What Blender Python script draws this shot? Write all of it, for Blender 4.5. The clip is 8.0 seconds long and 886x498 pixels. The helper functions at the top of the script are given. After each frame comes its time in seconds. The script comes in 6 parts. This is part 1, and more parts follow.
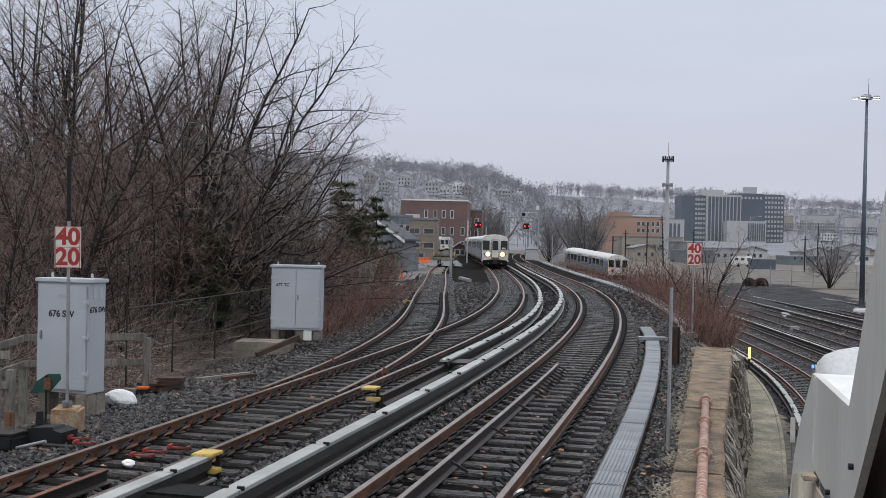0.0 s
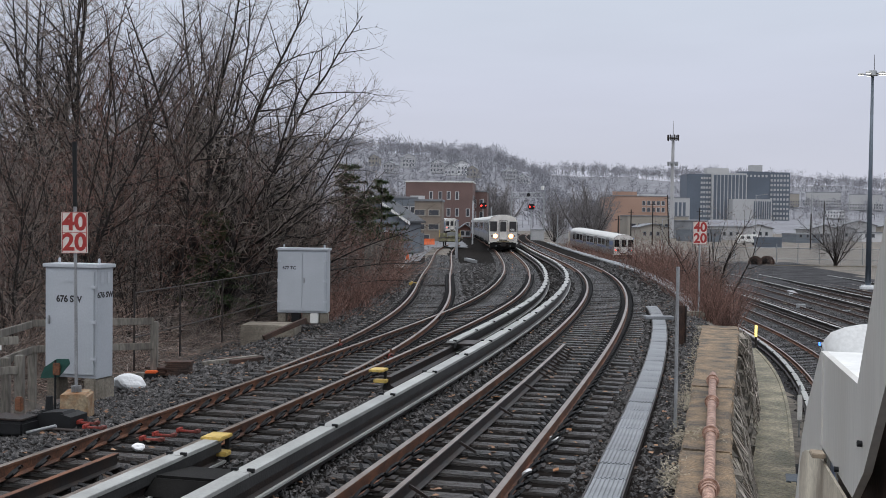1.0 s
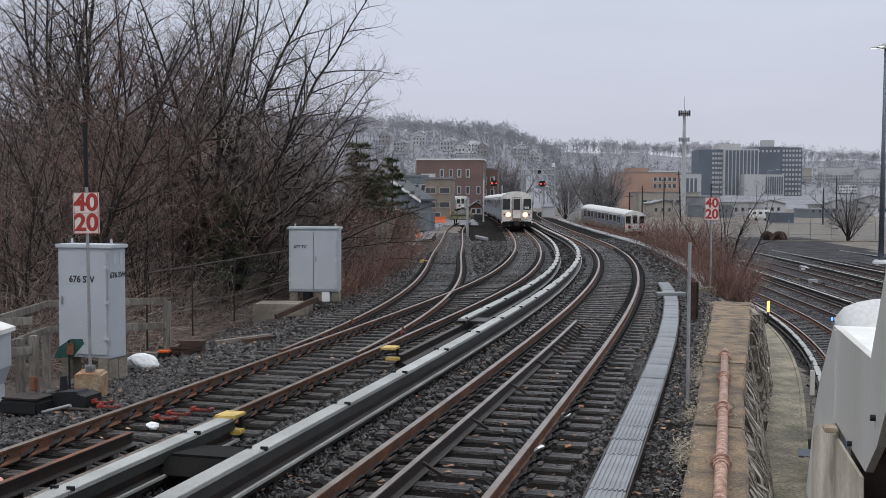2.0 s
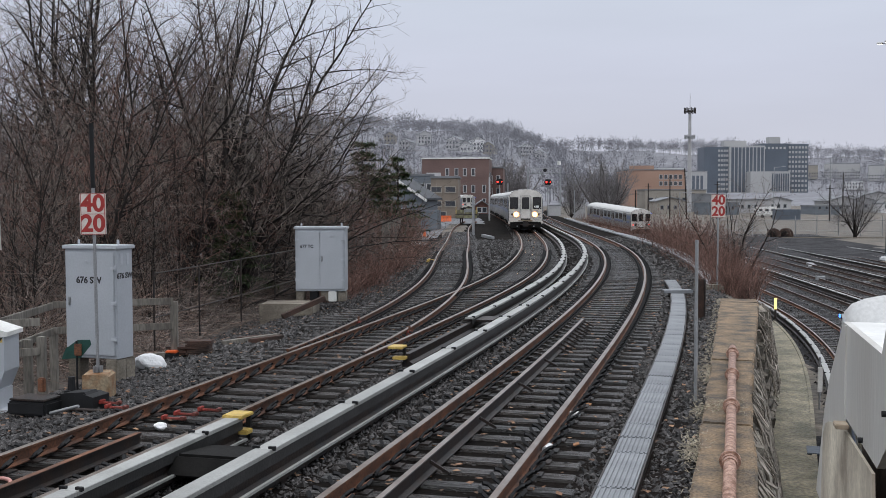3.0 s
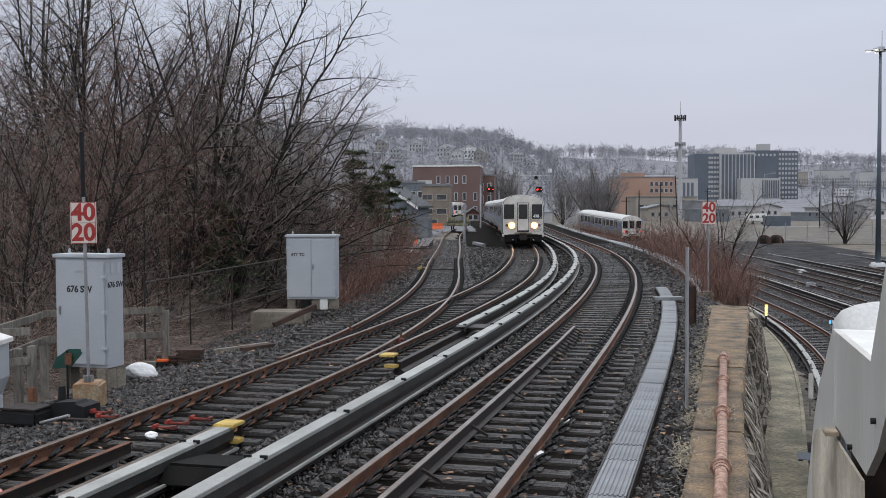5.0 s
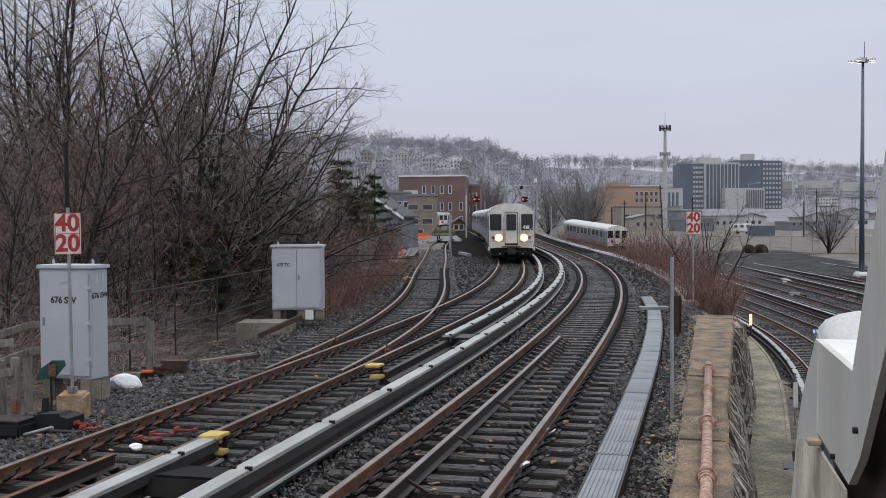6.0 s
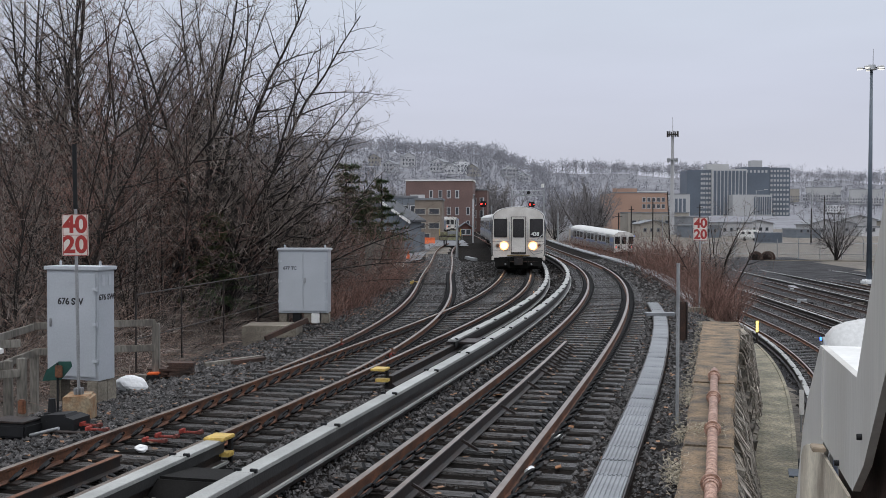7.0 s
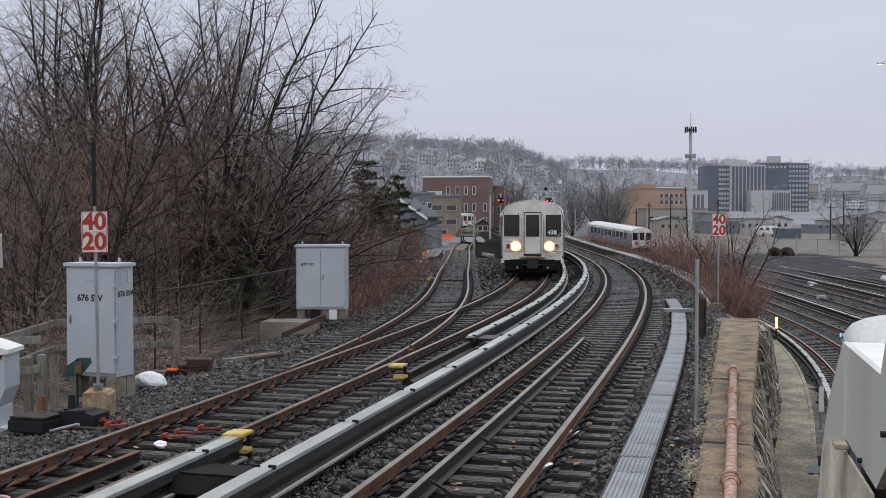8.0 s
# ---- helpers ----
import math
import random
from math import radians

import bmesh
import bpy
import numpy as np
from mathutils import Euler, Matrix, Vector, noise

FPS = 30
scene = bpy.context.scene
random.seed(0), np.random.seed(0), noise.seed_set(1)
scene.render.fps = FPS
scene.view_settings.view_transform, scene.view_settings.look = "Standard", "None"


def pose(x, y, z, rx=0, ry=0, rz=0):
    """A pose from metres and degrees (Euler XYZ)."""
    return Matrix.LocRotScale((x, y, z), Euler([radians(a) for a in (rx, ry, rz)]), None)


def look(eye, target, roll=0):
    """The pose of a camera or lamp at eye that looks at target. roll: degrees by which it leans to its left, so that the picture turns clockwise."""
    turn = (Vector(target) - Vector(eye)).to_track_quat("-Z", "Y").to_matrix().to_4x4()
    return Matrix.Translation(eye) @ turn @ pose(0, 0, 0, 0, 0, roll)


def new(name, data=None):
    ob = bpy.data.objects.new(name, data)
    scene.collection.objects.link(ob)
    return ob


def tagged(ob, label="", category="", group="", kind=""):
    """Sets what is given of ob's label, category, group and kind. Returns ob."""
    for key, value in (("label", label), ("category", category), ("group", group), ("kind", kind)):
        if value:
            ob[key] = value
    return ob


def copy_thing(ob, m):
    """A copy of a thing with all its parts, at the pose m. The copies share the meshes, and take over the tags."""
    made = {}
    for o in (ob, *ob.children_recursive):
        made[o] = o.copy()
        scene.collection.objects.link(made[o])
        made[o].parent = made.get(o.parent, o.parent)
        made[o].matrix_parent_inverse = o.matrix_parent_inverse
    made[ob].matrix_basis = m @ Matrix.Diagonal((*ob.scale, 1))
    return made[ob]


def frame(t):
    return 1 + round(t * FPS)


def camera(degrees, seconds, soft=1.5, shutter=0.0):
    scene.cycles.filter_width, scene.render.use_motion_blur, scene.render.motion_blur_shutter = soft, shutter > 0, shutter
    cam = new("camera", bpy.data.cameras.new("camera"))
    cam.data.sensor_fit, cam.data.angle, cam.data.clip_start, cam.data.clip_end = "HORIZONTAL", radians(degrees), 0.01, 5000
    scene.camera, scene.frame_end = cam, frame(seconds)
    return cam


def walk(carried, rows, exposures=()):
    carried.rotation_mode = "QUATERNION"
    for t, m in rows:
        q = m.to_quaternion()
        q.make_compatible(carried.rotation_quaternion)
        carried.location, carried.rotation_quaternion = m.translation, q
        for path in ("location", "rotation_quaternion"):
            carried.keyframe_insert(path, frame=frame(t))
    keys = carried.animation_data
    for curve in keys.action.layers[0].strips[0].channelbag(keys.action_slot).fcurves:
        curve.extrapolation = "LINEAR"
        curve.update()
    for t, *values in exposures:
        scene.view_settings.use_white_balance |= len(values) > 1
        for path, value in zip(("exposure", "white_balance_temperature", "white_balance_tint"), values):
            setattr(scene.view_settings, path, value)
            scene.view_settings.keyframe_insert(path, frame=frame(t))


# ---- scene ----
# Camera, held by hand on the platform end, 2.68 m above the rails of the outer track.
EYE = 2.68
cam = camera(44.85, 8.0, soft=0.7)
PATH = [
    (0.0, .0155, .0105, -.0010, -1.206, -0.458, -1.292),
    (0.5, .0049, -.0146, .0030, -1.292, -0.821, -0.933),
    (1.0, .0057, .0037, .0013, -0.928, -1.458, -0.691),
    (1.5, -.0039, -.0068, -.0062, -0.662, -2.120, -0.372),
    (2.0, .0070, .0116, -.0030, -0.353, -2.638, -0.235),
    (3.5, -.0046, .0237, -.0089, -0.019, -2.695, 0.196),
    (4.0, -.0011, .0052, -.0049, -0.088, -2.380, 0.174),
    (4.5, .0003, .0144, -.0034, -0.180, -2.390, 0.168),
    (6.0, .0061, .0006, .0043, -1.274, -1.766, 0.326),
    (6.5, .0102, .0082, .0012, -1.127, -1.553, -0.002),
    (7.0, .0087, -.0158, .0014, -0.911, -1.526, -0.095),
    (7.5, .0018, -.0169, .0034, -0.590, -1.694, -0.087),
    (8.0, 0.0, 0.0, 0.0, 0.0, -1.718, 0.0),
]
walk(cam, [(t, pose(x, y, EYE + z, 90 + p, r, yaw)) for t, x, y, z, yaw, p, r in PATH])

# ---- sky and light: closed grey overcast, wet ground ----
world = bpy.data.worlds.new("overcast")
scene.world = world
world.use_nodes = True
wn, wl = world.node_tree.nodes, world.node_tree.links
bg = wn["Background"]
sky = wn.new("ShaderNodeTexSky")
sky.sky_type, sky.sun_disc = 'NISHITA', False
sky.sun_elevation, sky.sun_rotation = radians(32), radians(200)
coord = wn.new("ShaderNodeTexCoord")
sep = wn.new("ShaderNodeSeparateXYZ")
wl.new(coord.outputs["Generated"], sep.inputs[0])
ramp = wn.new("ShaderNodeValToRGB")
cr = ramp.color_ramp
cr.elements[0].position, cr.elements[0].color = 0.48, (.36, .37, .42, 1)
cr.elements[1].position, cr.elements[1].color = 1.0, (1.75, 1.80, 1.92, 1)
for pos_, col in ((.505, (.53, .54, .63, 1)), (.56, (.565, .59, .70, 1)), (.64, (.60, .67, .76, 1)), (.76, (1.05, 1.10, 1.19, 1))):
    e_ = cr.elements.new(pos_)
    e_.color = col
mapr = wn.new("ShaderNodeMapRange")
mapr.inputs["From Min"].default_value = -1
wl.new(sep.outputs["Z"], mapr.inputs["Value"])
wl.new(mapr.outputs[0], ramp.inputs[0])
cl = wn.new("ShaderNodeTexNoise")
cl.inputs["Scale"].default_value, cl.inputs["Detail"].default_value = 2.2, 5
cmap = wn.new("ShaderNodeMapping")
cmap.inputs["Scale"].default_value = (1, 1, 6)
wl.new(coord.outputs["Generated"], cmap.inputs[0])
wl.new(cmap.outputs[0], cl.inputs["Vector"])
cm = wn.new("ShaderNodeMapRange")
cm.inputs["From Min"].default_value, cm.inputs["From Max"].default_value = .3, .7
cm.inputs["To Min"].default_value, cm.inputs["To Max"].default_value = .94, 1.04
wl.new(cl.outputs[0], cm.inputs["Value"])
vm = wn.new("ShaderNodeVectorMath")
vm.operation = 'SCALE'
wl.new(ramp.outputs[0], vm.inputs[0])
wl.new(cm.outputs[0], vm.inputs["Scale"])
skys = wn.new("ShaderNodeVectorMath")
skys.operation = 'SCALE'
skys.inputs["Scale"].default_value = 0.06
wl.new(sky.outputs[0], skys.inputs[0])
mixs = wn.new("ShaderNodeMix")
mixs.data_type = 'RGBA'
mixs.inputs["Factor"].default_value = .94
wl.new(skys.outputs[0], mixs.inputs["A"])
wl.new(vm.outputs[0], mixs.inputs["B"])
wl.new(mixs.outputs["Result"], bg.inputs[0])
bg.inputs[1].default_value = 1.09
sun_data = bpy.data.lights.new("sun", 'SUN')
sun_data.energy, sun_data.angle, sun_data.color = 0.6, radians(40), (1, .97, .93)
sun = new("sun", sun_data)
sun.matrix_world = look((0, 0, 60), (12, 30, 0))


# ---- materials ----
def mat(name, col, rough=.7, metal=0.0, vary=.25, scale=3.0, fine=40.0, bump=.2, col2=None, piece=0.0, spec=.5, stretch=None, island=False, wet=0.0):
    """Two-scale noise over a base colour, with grain relief; stains towards col2; piece: value change from piece to piece."""
    m = bpy.data.materials.new(name)
    m.use_nodes = True
    n, l = m.node_tree.nodes, m.node_tree.links
    b = n["Principled BSDF"]
    tc = n.new("ShaderNodeTexCoord")
    src = tc.outputs["Object"]
    if stretch:
        mp = n.new("ShaderNodeMapping")
        mp.inputs["Scale"].default_value = stretch
        l.new(src, mp.inputs[0])
        src = mp.outputs[0]
    big, small = n.new("ShaderNodeTexNoise"), n.new("ShaderNodeTexNoise")
    big.inputs["Scale"].default_value, big.inputs["Detail"].default_value = scale, 6
    small.inputs["Scale"].default_value, small.inputs["Detail"].default_value = fine, 4
    l.new(src, big.inputs["Vector"])
    l.new(src, small.inputs["Vector"])
    r = n.new("ShaderNodeMapRange")
    r.inputs["From Min"].default_value, r.inputs["From Max"].default_value = .35, .65
    l.new(big.outputs[0], r.inputs["Value"])
    mx = n.new("ShaderNodeMix")
    mx.data_type = 'RGBA'
    mx.inputs["A"].default_value = (*col, 1)
    c2 = col2 or tuple(c * (1 - vary * 1.6) for c in col)
    mx.inputs["B"].default_value = (*c2, 1)
    l.new(r.outputs[0], mx.inputs["Factor"])
    v = n.new("ShaderNodeMapRange")
    v.inputs["From Min"].default_value, v.inputs["From Max"].default_value = .3, .7
    v.inputs["To Min"].default_value, v.inputs["To Max"].default_value = 1 - vary, 1 + vary
    l.new(small.outputs[0], v.inputs["Value"])
    fac = v.outputs[0]
    if piece:
        if island:
            oi = n.new("ShaderNodeNewGeometry").outputs["Random Per Island"]
        else:
            oi = n.new("ShaderNodeObjectInfo").outputs["Random"]
        pr = n.new("ShaderNodeMapRange")
        pr.inputs["To Min"].default_value, pr.inputs["To Max"].default_value = 1 - piece, 1 + piece
        l.new(oi, pr.inputs["Value"])
        mu = n.new("ShaderNodeMath")
        mu.operation = 'MULTIPLY'
        l.new(fac, mu.inputs[0])
        l.new(pr.outputs[0], mu.inputs[1])
        fac = mu.outputs[0]
    sc = n.new("ShaderNodeVectorMath")
    sc.operation = 'SCALE'
    l.new(mx.outputs["Result"], sc.inputs[0])
    l.new(fac, sc.inputs["Scale"])
    l.new(sc.outputs[0], b.inputs["Base Color"])
    rr = n.new("ShaderNodeMapRange")
    rr.inputs["To Min"].default_value, rr.inputs["To Max"].default_value = max(0, rough - .12), min(1, rough + .12)
    if wet:
        rr.inputs["From Min"].default_value, rr.inputs["From Max"].default_value = .38, .62
        rr.inputs["To Min"].default_value, rr.inputs["To Max"].default_value = max(.08, rough - wet), min(1, rough + wet)
    l.new((big if wet else small).outputs[0], rr.inputs["Value"])
    l.new(rr.outputs[0], b.inputs["Roughness"])
    b.inputs["Metallic"].default_value = metal
    b.inputs["Specular IOR Level"].default_value = spec
    if bump:
        bp = n.new("ShaderNodeBump")
        bp.inputs["Strength"].default_value, bp.inputs["Distance"].default_value = bump, .5 / fine
        l.new(small.outputs[0], bp.inputs["Height"])
        l.new(bp.outputs[0], b.inputs["Normal"])
    return m


def glow(name, col, strength):
    m = bpy.data.materials.new(name)
    m.use_nodes = True
    b = m.node_tree.nodes["Principled BSDF"]
    b.inputs["Base Color"].default_value = (*col, 1)
    b.inputs["Emission Color"].default_value = (*col, 1)
    b.inputs["Emission Strength"].default_value = strength
    return m


def glass(name, col, rough=.06):
    m = mat(name, col, rough, 0, .1, 2, 20, 0, spec=.8)
    return m


# ballast bed: near black puts the shade between stones into its colour
BALLAST_SHADE = mat("ballast", (.012, .0095, .0082), .9, 0, .55, .6, 18, 1.0, (.005, .0043, .0038), spec=.04)
STONE = mat("ballast_stone", (.072, .067, .066), .42, 0, .5, 8, 60, .4, (.009, .008, .008), piece=1.0, island=True, spec=.32)
EARTH = mat("dead_grass", (.165, .142, .115), .95, 0, .45, .35, 3, .6, (.085, .078, .07))
LITTER = mat("leaf_litter_floor", (.075, .058, .048), .95, 0, .5, .8, 14, .6, (.045, .037, .031))
DIRT = mat("yard_dirt", (.045, .044, .047), .85, 0, .6, .5, 7, 1.0, (.016, .016, .018), spec=.15)
ASPHALT = mat("asphalt", (.125, .13, .142), .6, 0, .25, .2, 15, .3)
RAILTOP = mat("worn_steel", (.30, .255, .225), .34, .8, .3, 2, 30, .08, (.19, .14, .11))
RUST = mat("rusted_steel", (.165, .066, .032), .72, .05, .45, 3, 40, .4, (.06, .029, .019))
OLDRUST = mat("dark_old_rust", (.075, .040, .029), .8, .05, .4, 4, 40, .4, (.03, .02, .016))
DARKSTEEL = mat("dark_steel", (.02, .019, .02), .5, .3, .35, 4, 40, .3, (.035, .023, .018))
TIE = mat("creosoted_timber", (.020, .0145, .012), .42, 0, .6, 1.6, 30, .9, (.006, .0047, .004), piece=.9, stretch=(1, 8, 8), wet=.40, spec=.8)
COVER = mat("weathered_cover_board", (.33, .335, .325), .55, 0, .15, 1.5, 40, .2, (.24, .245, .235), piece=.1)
# near-black strip between a cover board and the power rail
COVERGAP = mat("cover_gap_strip", (.03, .03, .03), .6, 0, .35, 3, 30, .2)
YELLOW = mat("yellow_paint", (.58, .41, .11), .5, 0, .2, 6, 40, .1)
CABGREY = mat("grey_enamel", (.40, .425, .46), .4, 0, .05, 1.2, 30, .05, (.36, .385, .415))
CABTRIM = mat("grey_enamel_trim", (.44, .465, .5), .4, 0, .06, 2, 30, .05)
CONCRETE = mat("old_concrete", (.24, .215, .175), .85, 0, .3, 1.5, 25, .5, (.13, .11, .088))
COPING = mat("stained_coping_stone", (.245, .168, .098), .8, 0, .5, 2.6, 30, 1.4, (.07, .058, .044), piece=.3)
STONEWALL = mat("rubble_stone", (.22, .19, .15), .85, 0, .35, 2, 18, .8, (.11, .1, .085), piece=.45)
MORTAR = mat("mortar", (.16, .145, .12), .9, 0, .3, 2, 30, .5)
WALKWAY = mat("walkway_concrete", (.26, .225, .15), .6, 0, .5, 1.3, 9, .8, (.10, .092, .055), stretch=(1.2, 1.0, 1))
PIPE = mat("faded_pink_pipe", (.42, .27, .21), .65, 0, .45, 12, 60, .4, (.17, .085, .055))
GALV = mat("galvanised_steel", (.34, .35, .36), .45, .5, .15, 3, 40, .1)
GRATING = mat("trough_cover_metal", (.27, .28, .295), .45, .55, .15, 2.5, 40, .15, (.2, .21, .22), piece=.1)
WHITE = mat("white_paint", (.72, .72, .70), .5, 0, .08, 2, 30, .05, (.6, .6, .58))
SIGNWHITE = mat("sign_white", (.66, .62, .58), .5, 0, .08, 5, 40, .05, (.56, .5, .44))
RED = mat("sign_red", (.36, .03, .025), .5, 0, .12, 10, 50, .05)
CLAMPRED = mat("clamp_red", (.27, .035, .025), .6, 0, .35, 8, 50, .1, (.1, .03, .022))
BLACK = mat("black_paint", (.014, .0145, .016), .6, 0, .2, 4, 40, .1, spec=.25)
LETTER = mat("black_lettering", (.02, .02, .022), .6, 0, .1, 4, 40, 0)
WOOD = mat("grey_weathered_wood", (.21, .195, .17), .85, 0, .35, 2, 30, .5, (.10, .09, .078), stretch=(1, 1, .15))
GREENFLAG = mat("dark_green_sheet", (.012, .07, .055), .5, 0, .2, 5, 40, .1)
PLASTIC = mat("white_plastic", (.74, .75, .76), .45, 0, .06, 6, 20, .5)
ORANGE = mat("orange_plastic", (.7, .13, .03), .5, 0, .15, 6, 40, .1)
STEELBODY = mat("brushed_stainless", (.30, .31, .325), .45, .5, .08, 1, 60, .05, (.2, .195, .185), stretch=(1, .1, 1))
TRAINWHITE = mat("carbody_front_cream", (.70, .675, .64), .42, 0, .1, 1.2, 20, .05, (.52, .49, .455))
TRAINROOF = mat("carbody_roof_white", (.52, .52, .51), .5, 0, .12, 5, 40, .05, (.42, .42, .41), stretch=(2.5, .25, 1))
TRAINBLUE = mat("carbody_blue_stripe", (.10, .14, .24), .4, 0, .1, 2, 30, 0)
UNDER = mat("underframe_black", (.010, .0095, .009), .85, 0, .3, 3, 30, .2, spec=.2)
CARGLASS = glass("dark_car_glass", (.006, .0065, .007), .12)
BARRIER = mat("barrier_grey_paint", (.54, .53, .50), .42, 0, .10, .9, 14, .1, (.45, .435, .40), stretch=(2, 2.5, .22))
CREAM = mat("cream_steel", (.66, .60, .48), .6, 0, .15, 2, 25, .15, (.26, .22, .17))
BARK = mat("wet_bark", (.030, .025, .023), .8, 0, .35, 3, 30, .5, (.02, .017, .016), spec=.2)
TWIG = mat("bare_twigs", (.25, .212, .19), .9, 0, .3, .25, 10, 0, (.10, .084, .075), spec=.15, piece=.6, island=True)
BRUSH = mat("dry_brown_canes", (.22, .155, .13), .9, 0, .35, .4, 10, 0, (.10, .075, .062), spec=.15, piece=.9, island=True)
REDTWIG = mat("red_brown_brush", (.205, .122, .10), .9, 0, .3, .3, 10, 0, (.085, .054, .046), spec=.15, piece=.6, island=True)
VINE = mat("dry_vine", (.36, .33, .29), .9, 0, .3, 1, 15, 0, (.11, .09, .07), piece=.5, island=True)
NEEDLE = mat("pine_needles", (.040, .074, .034), .75, 0, .4, 1, 15, 0, (.066, .076, .030), spec=.2)
# hill woods and soil: distance haze is mixed into these blue-greys
HAZEWOOD = mat("hazed_bare_woods", (.215, .217, .24), .95, 0, .2, .04, .6, 0, (.165, .167, .187), piece=.2, island=True)
HAZESOIL = mat("hazed_hill_litter", (.20, .202, .223), .95, 0, .3, .05, .4, 0, (.145, .147, .164))
FARTWIG = mat("distant_twigs", (.19, .178, .178), .9, 0, .15, .1, 2, 0, (.14, .132, .135), spec=.15)
BRICK = mat("red_brick", (.165, .105, .094), .85, 0, .15, .15, 4, .1, (.125, .08, .073))
# orange brick with the far haze lightened into its colour
ORANGEBRICK = mat("hazed_orange_brick", (.36, .235, .18), .85, 0, .1, .1, 3, .1, (.30, .19, .145))
BEIGE = mat("beige_wall", (.31, .285, .25), .8, 0, .1, .2, 5, .1)
PALE = mat("pale_siding", (.45, .45, .46), .7, 0, .1, .2, 5, .1, piece=.25)
BLUEGREY = mat("blue_grey_siding", (.15, .17, .195), .7, 0, .12, .3, 6, .1, stretch=(1, 1, 6))
HOUSEPALE = mat("weathered_house_paint", (.52, .52, .53), .8, 0, .1, .2, 5, .1, piece=.35)
ROOFGREY = mat("roof_felt", (.21, .22, .235), .8, 0, .2, .3, 6, .1)
# dark cladding, its bluish grey tinted to carry distance haze
TOWERDARK = mat("hazed_dark_cladding", (.10, .12, .15), .5, 0, .1, .05, 1, 0)
TOWERPALE = mat("tower_pale_stone", (.40, .40, .40), .7, 0, .06, .05, 1, 0)
PANE = glass("window_glass", (.05, .055, .065), .1)


# ---- mesh helpers ----
def mesh_ob(name, verts, faces, mats, parent=None, label="", slots=None, smooth=False):
    me = bpy.data.meshes.new(name)
    me.from_pydata([tuple(v) for v in verts] if not isinstance(verts, np.ndarray) else verts.tolist(), [], faces if not isinstance(faces, np.ndarray) else faces.tolist())
    for m in (mats if isinstance(mats, (list, tuple)) else [mats]):
        me.materials.append(m)
    if slots is not None:
        me.polygons.foreach_set("material_index", np.array(slots, dtype=np.int32))
    if smooth:
        me.polygons.foreach_set("use_smooth", np.ones(len(me.polygons), dtype=bool))
    me.update()
    ob = new(name, me)
    if parent is not None:
        ob.parent = parent
    if label:
        ob["label"] = label
    return ob


def part(name, bm, material, parent, label="", smooth=False):
    """Links a bmesh as one mesh object under a thing or a part."""
    me = bpy.data.meshes.new(name)
    bm.normal_update()
    bm.to_mesh(me)
    bm.free()
    for m in (material if isinstance(material, (list, tuple)) else [material]):
        me.materials.append(m)
    if smooth:
        me.polygons.foreach_set("use_smooth", np.ones(len(me.polygons), dtype=bool))
    ob = new(name, me)
    if parent is not None:
        ob.parent = parent
    if label:
        ob["label"] = label
    return ob


def add_box(bm, sx, sy, sz, x=0, y=0, z=0, m=None, bevel=0.0):
    """A box of that size whose base centre is at x, y, z."""
    r = bmesh.ops.create_cube(bm, size=1)
    vs = r["verts"]
    for v in vs:
        v.co = Vector((v.co.x * sx, v.co.y * sy, v.co.z * sz + sz / 2))
    if bevel:
        es = list({e for v in vs for e in v.link_edges})
        vs = list({v for f in bmesh.ops.bevel(bm, geom=es, offset=bevel, segments=2, affect='EDGES')["faces"] for v in f.verts} | {v for v in vs if v.is_valid})
    t = Matrix.Translation((x, y, z)) @ (m or Matrix())
    bmesh.ops.transform(bm, matrix=t, verts=vs)
    return vs


def box(sx, sy, sz, x=0, y=0, z=0, m=None, bevel=0.0):
    bm = bmesh.new()
    add_box(bm, sx, sy, sz, x, y, z, m, bevel)
    return bm


def add_cyl(bm, r0, r1, h, x=0, y=0, z=0, m=None, seg=12):
    r = bmesh.ops.create_cone(bm, cap_ends=True, segments=seg, radius1=r0, radius2=r1, depth=h)
    bmesh.ops.translate(bm, vec=(0, 0, h / 2), verts=r["verts"])
    bmesh.ops.transform(bm, matrix=Matrix.Translation((x, y, z)) @ (m or Matrix()), verts=r["verts"])
    return r["verts"]


def cyl(r0, r1, h, x=0, y=0, z=0, m=None, seg=12):
    bm = bmesh.new()
    add_cyl(bm, r0, r1, h, x, y, z, m, seg)
    return bm


def prism(pts, depth, axis=1):
    """A closed outline (a, z) pulled out along y (axis 1) or x (axis 0), from 0 to depth."""
    bm = bmesh.new()
    put = (lambda a, z, d: (a, d, z)) if axis == 1 else (lambda a, z, d: (d, a, z))
    f0 = [bm.verts.new(put(a, z, 0)) for a, z in pts]
    f1 = [bm.verts.new(put(a, z, depth)) for a, z in pts]
    bm.faces.new(f0)
    bm.faces.new(f1[::-1])
    for i in range(len(pts)):
        j = (i + 1) % len(pts)
        bm.faces.new((f0[j], f0[i], f1[i], f1[j]))
    bmesh.ops.recalc_face_normals(bm, faces=bm.faces)
    return bm


def empty(name, m, label="", category="", group="", kind=""):
    ob = new(name)
    ob.empty_display_size = .1
    ob.matrix_basis = m
    return tagged(ob, label, category, group, kind)


def letters(text, size, material, parent, m, name="lettering", depth=.002):
    cu = bpy.data.curves.new(name, 'FONT')
    cu.body, cu.size, cu.extrude, cu.align_x, cu.align_y = text, size, depth, 'CENTER', 'CENTER'
    cu.offset = size * .032
    tmp = bpy.data.objects.new("tmp", cu)
    me = bpy.data.meshes.new_from_object(tmp)
    bpy.data.objects.remove(tmp)
    me.materials.clear()
    me.materials.append(material)
    ob = new(name, me)
    ob.parent = parent
    ob.matrix_basis = m
    return ob


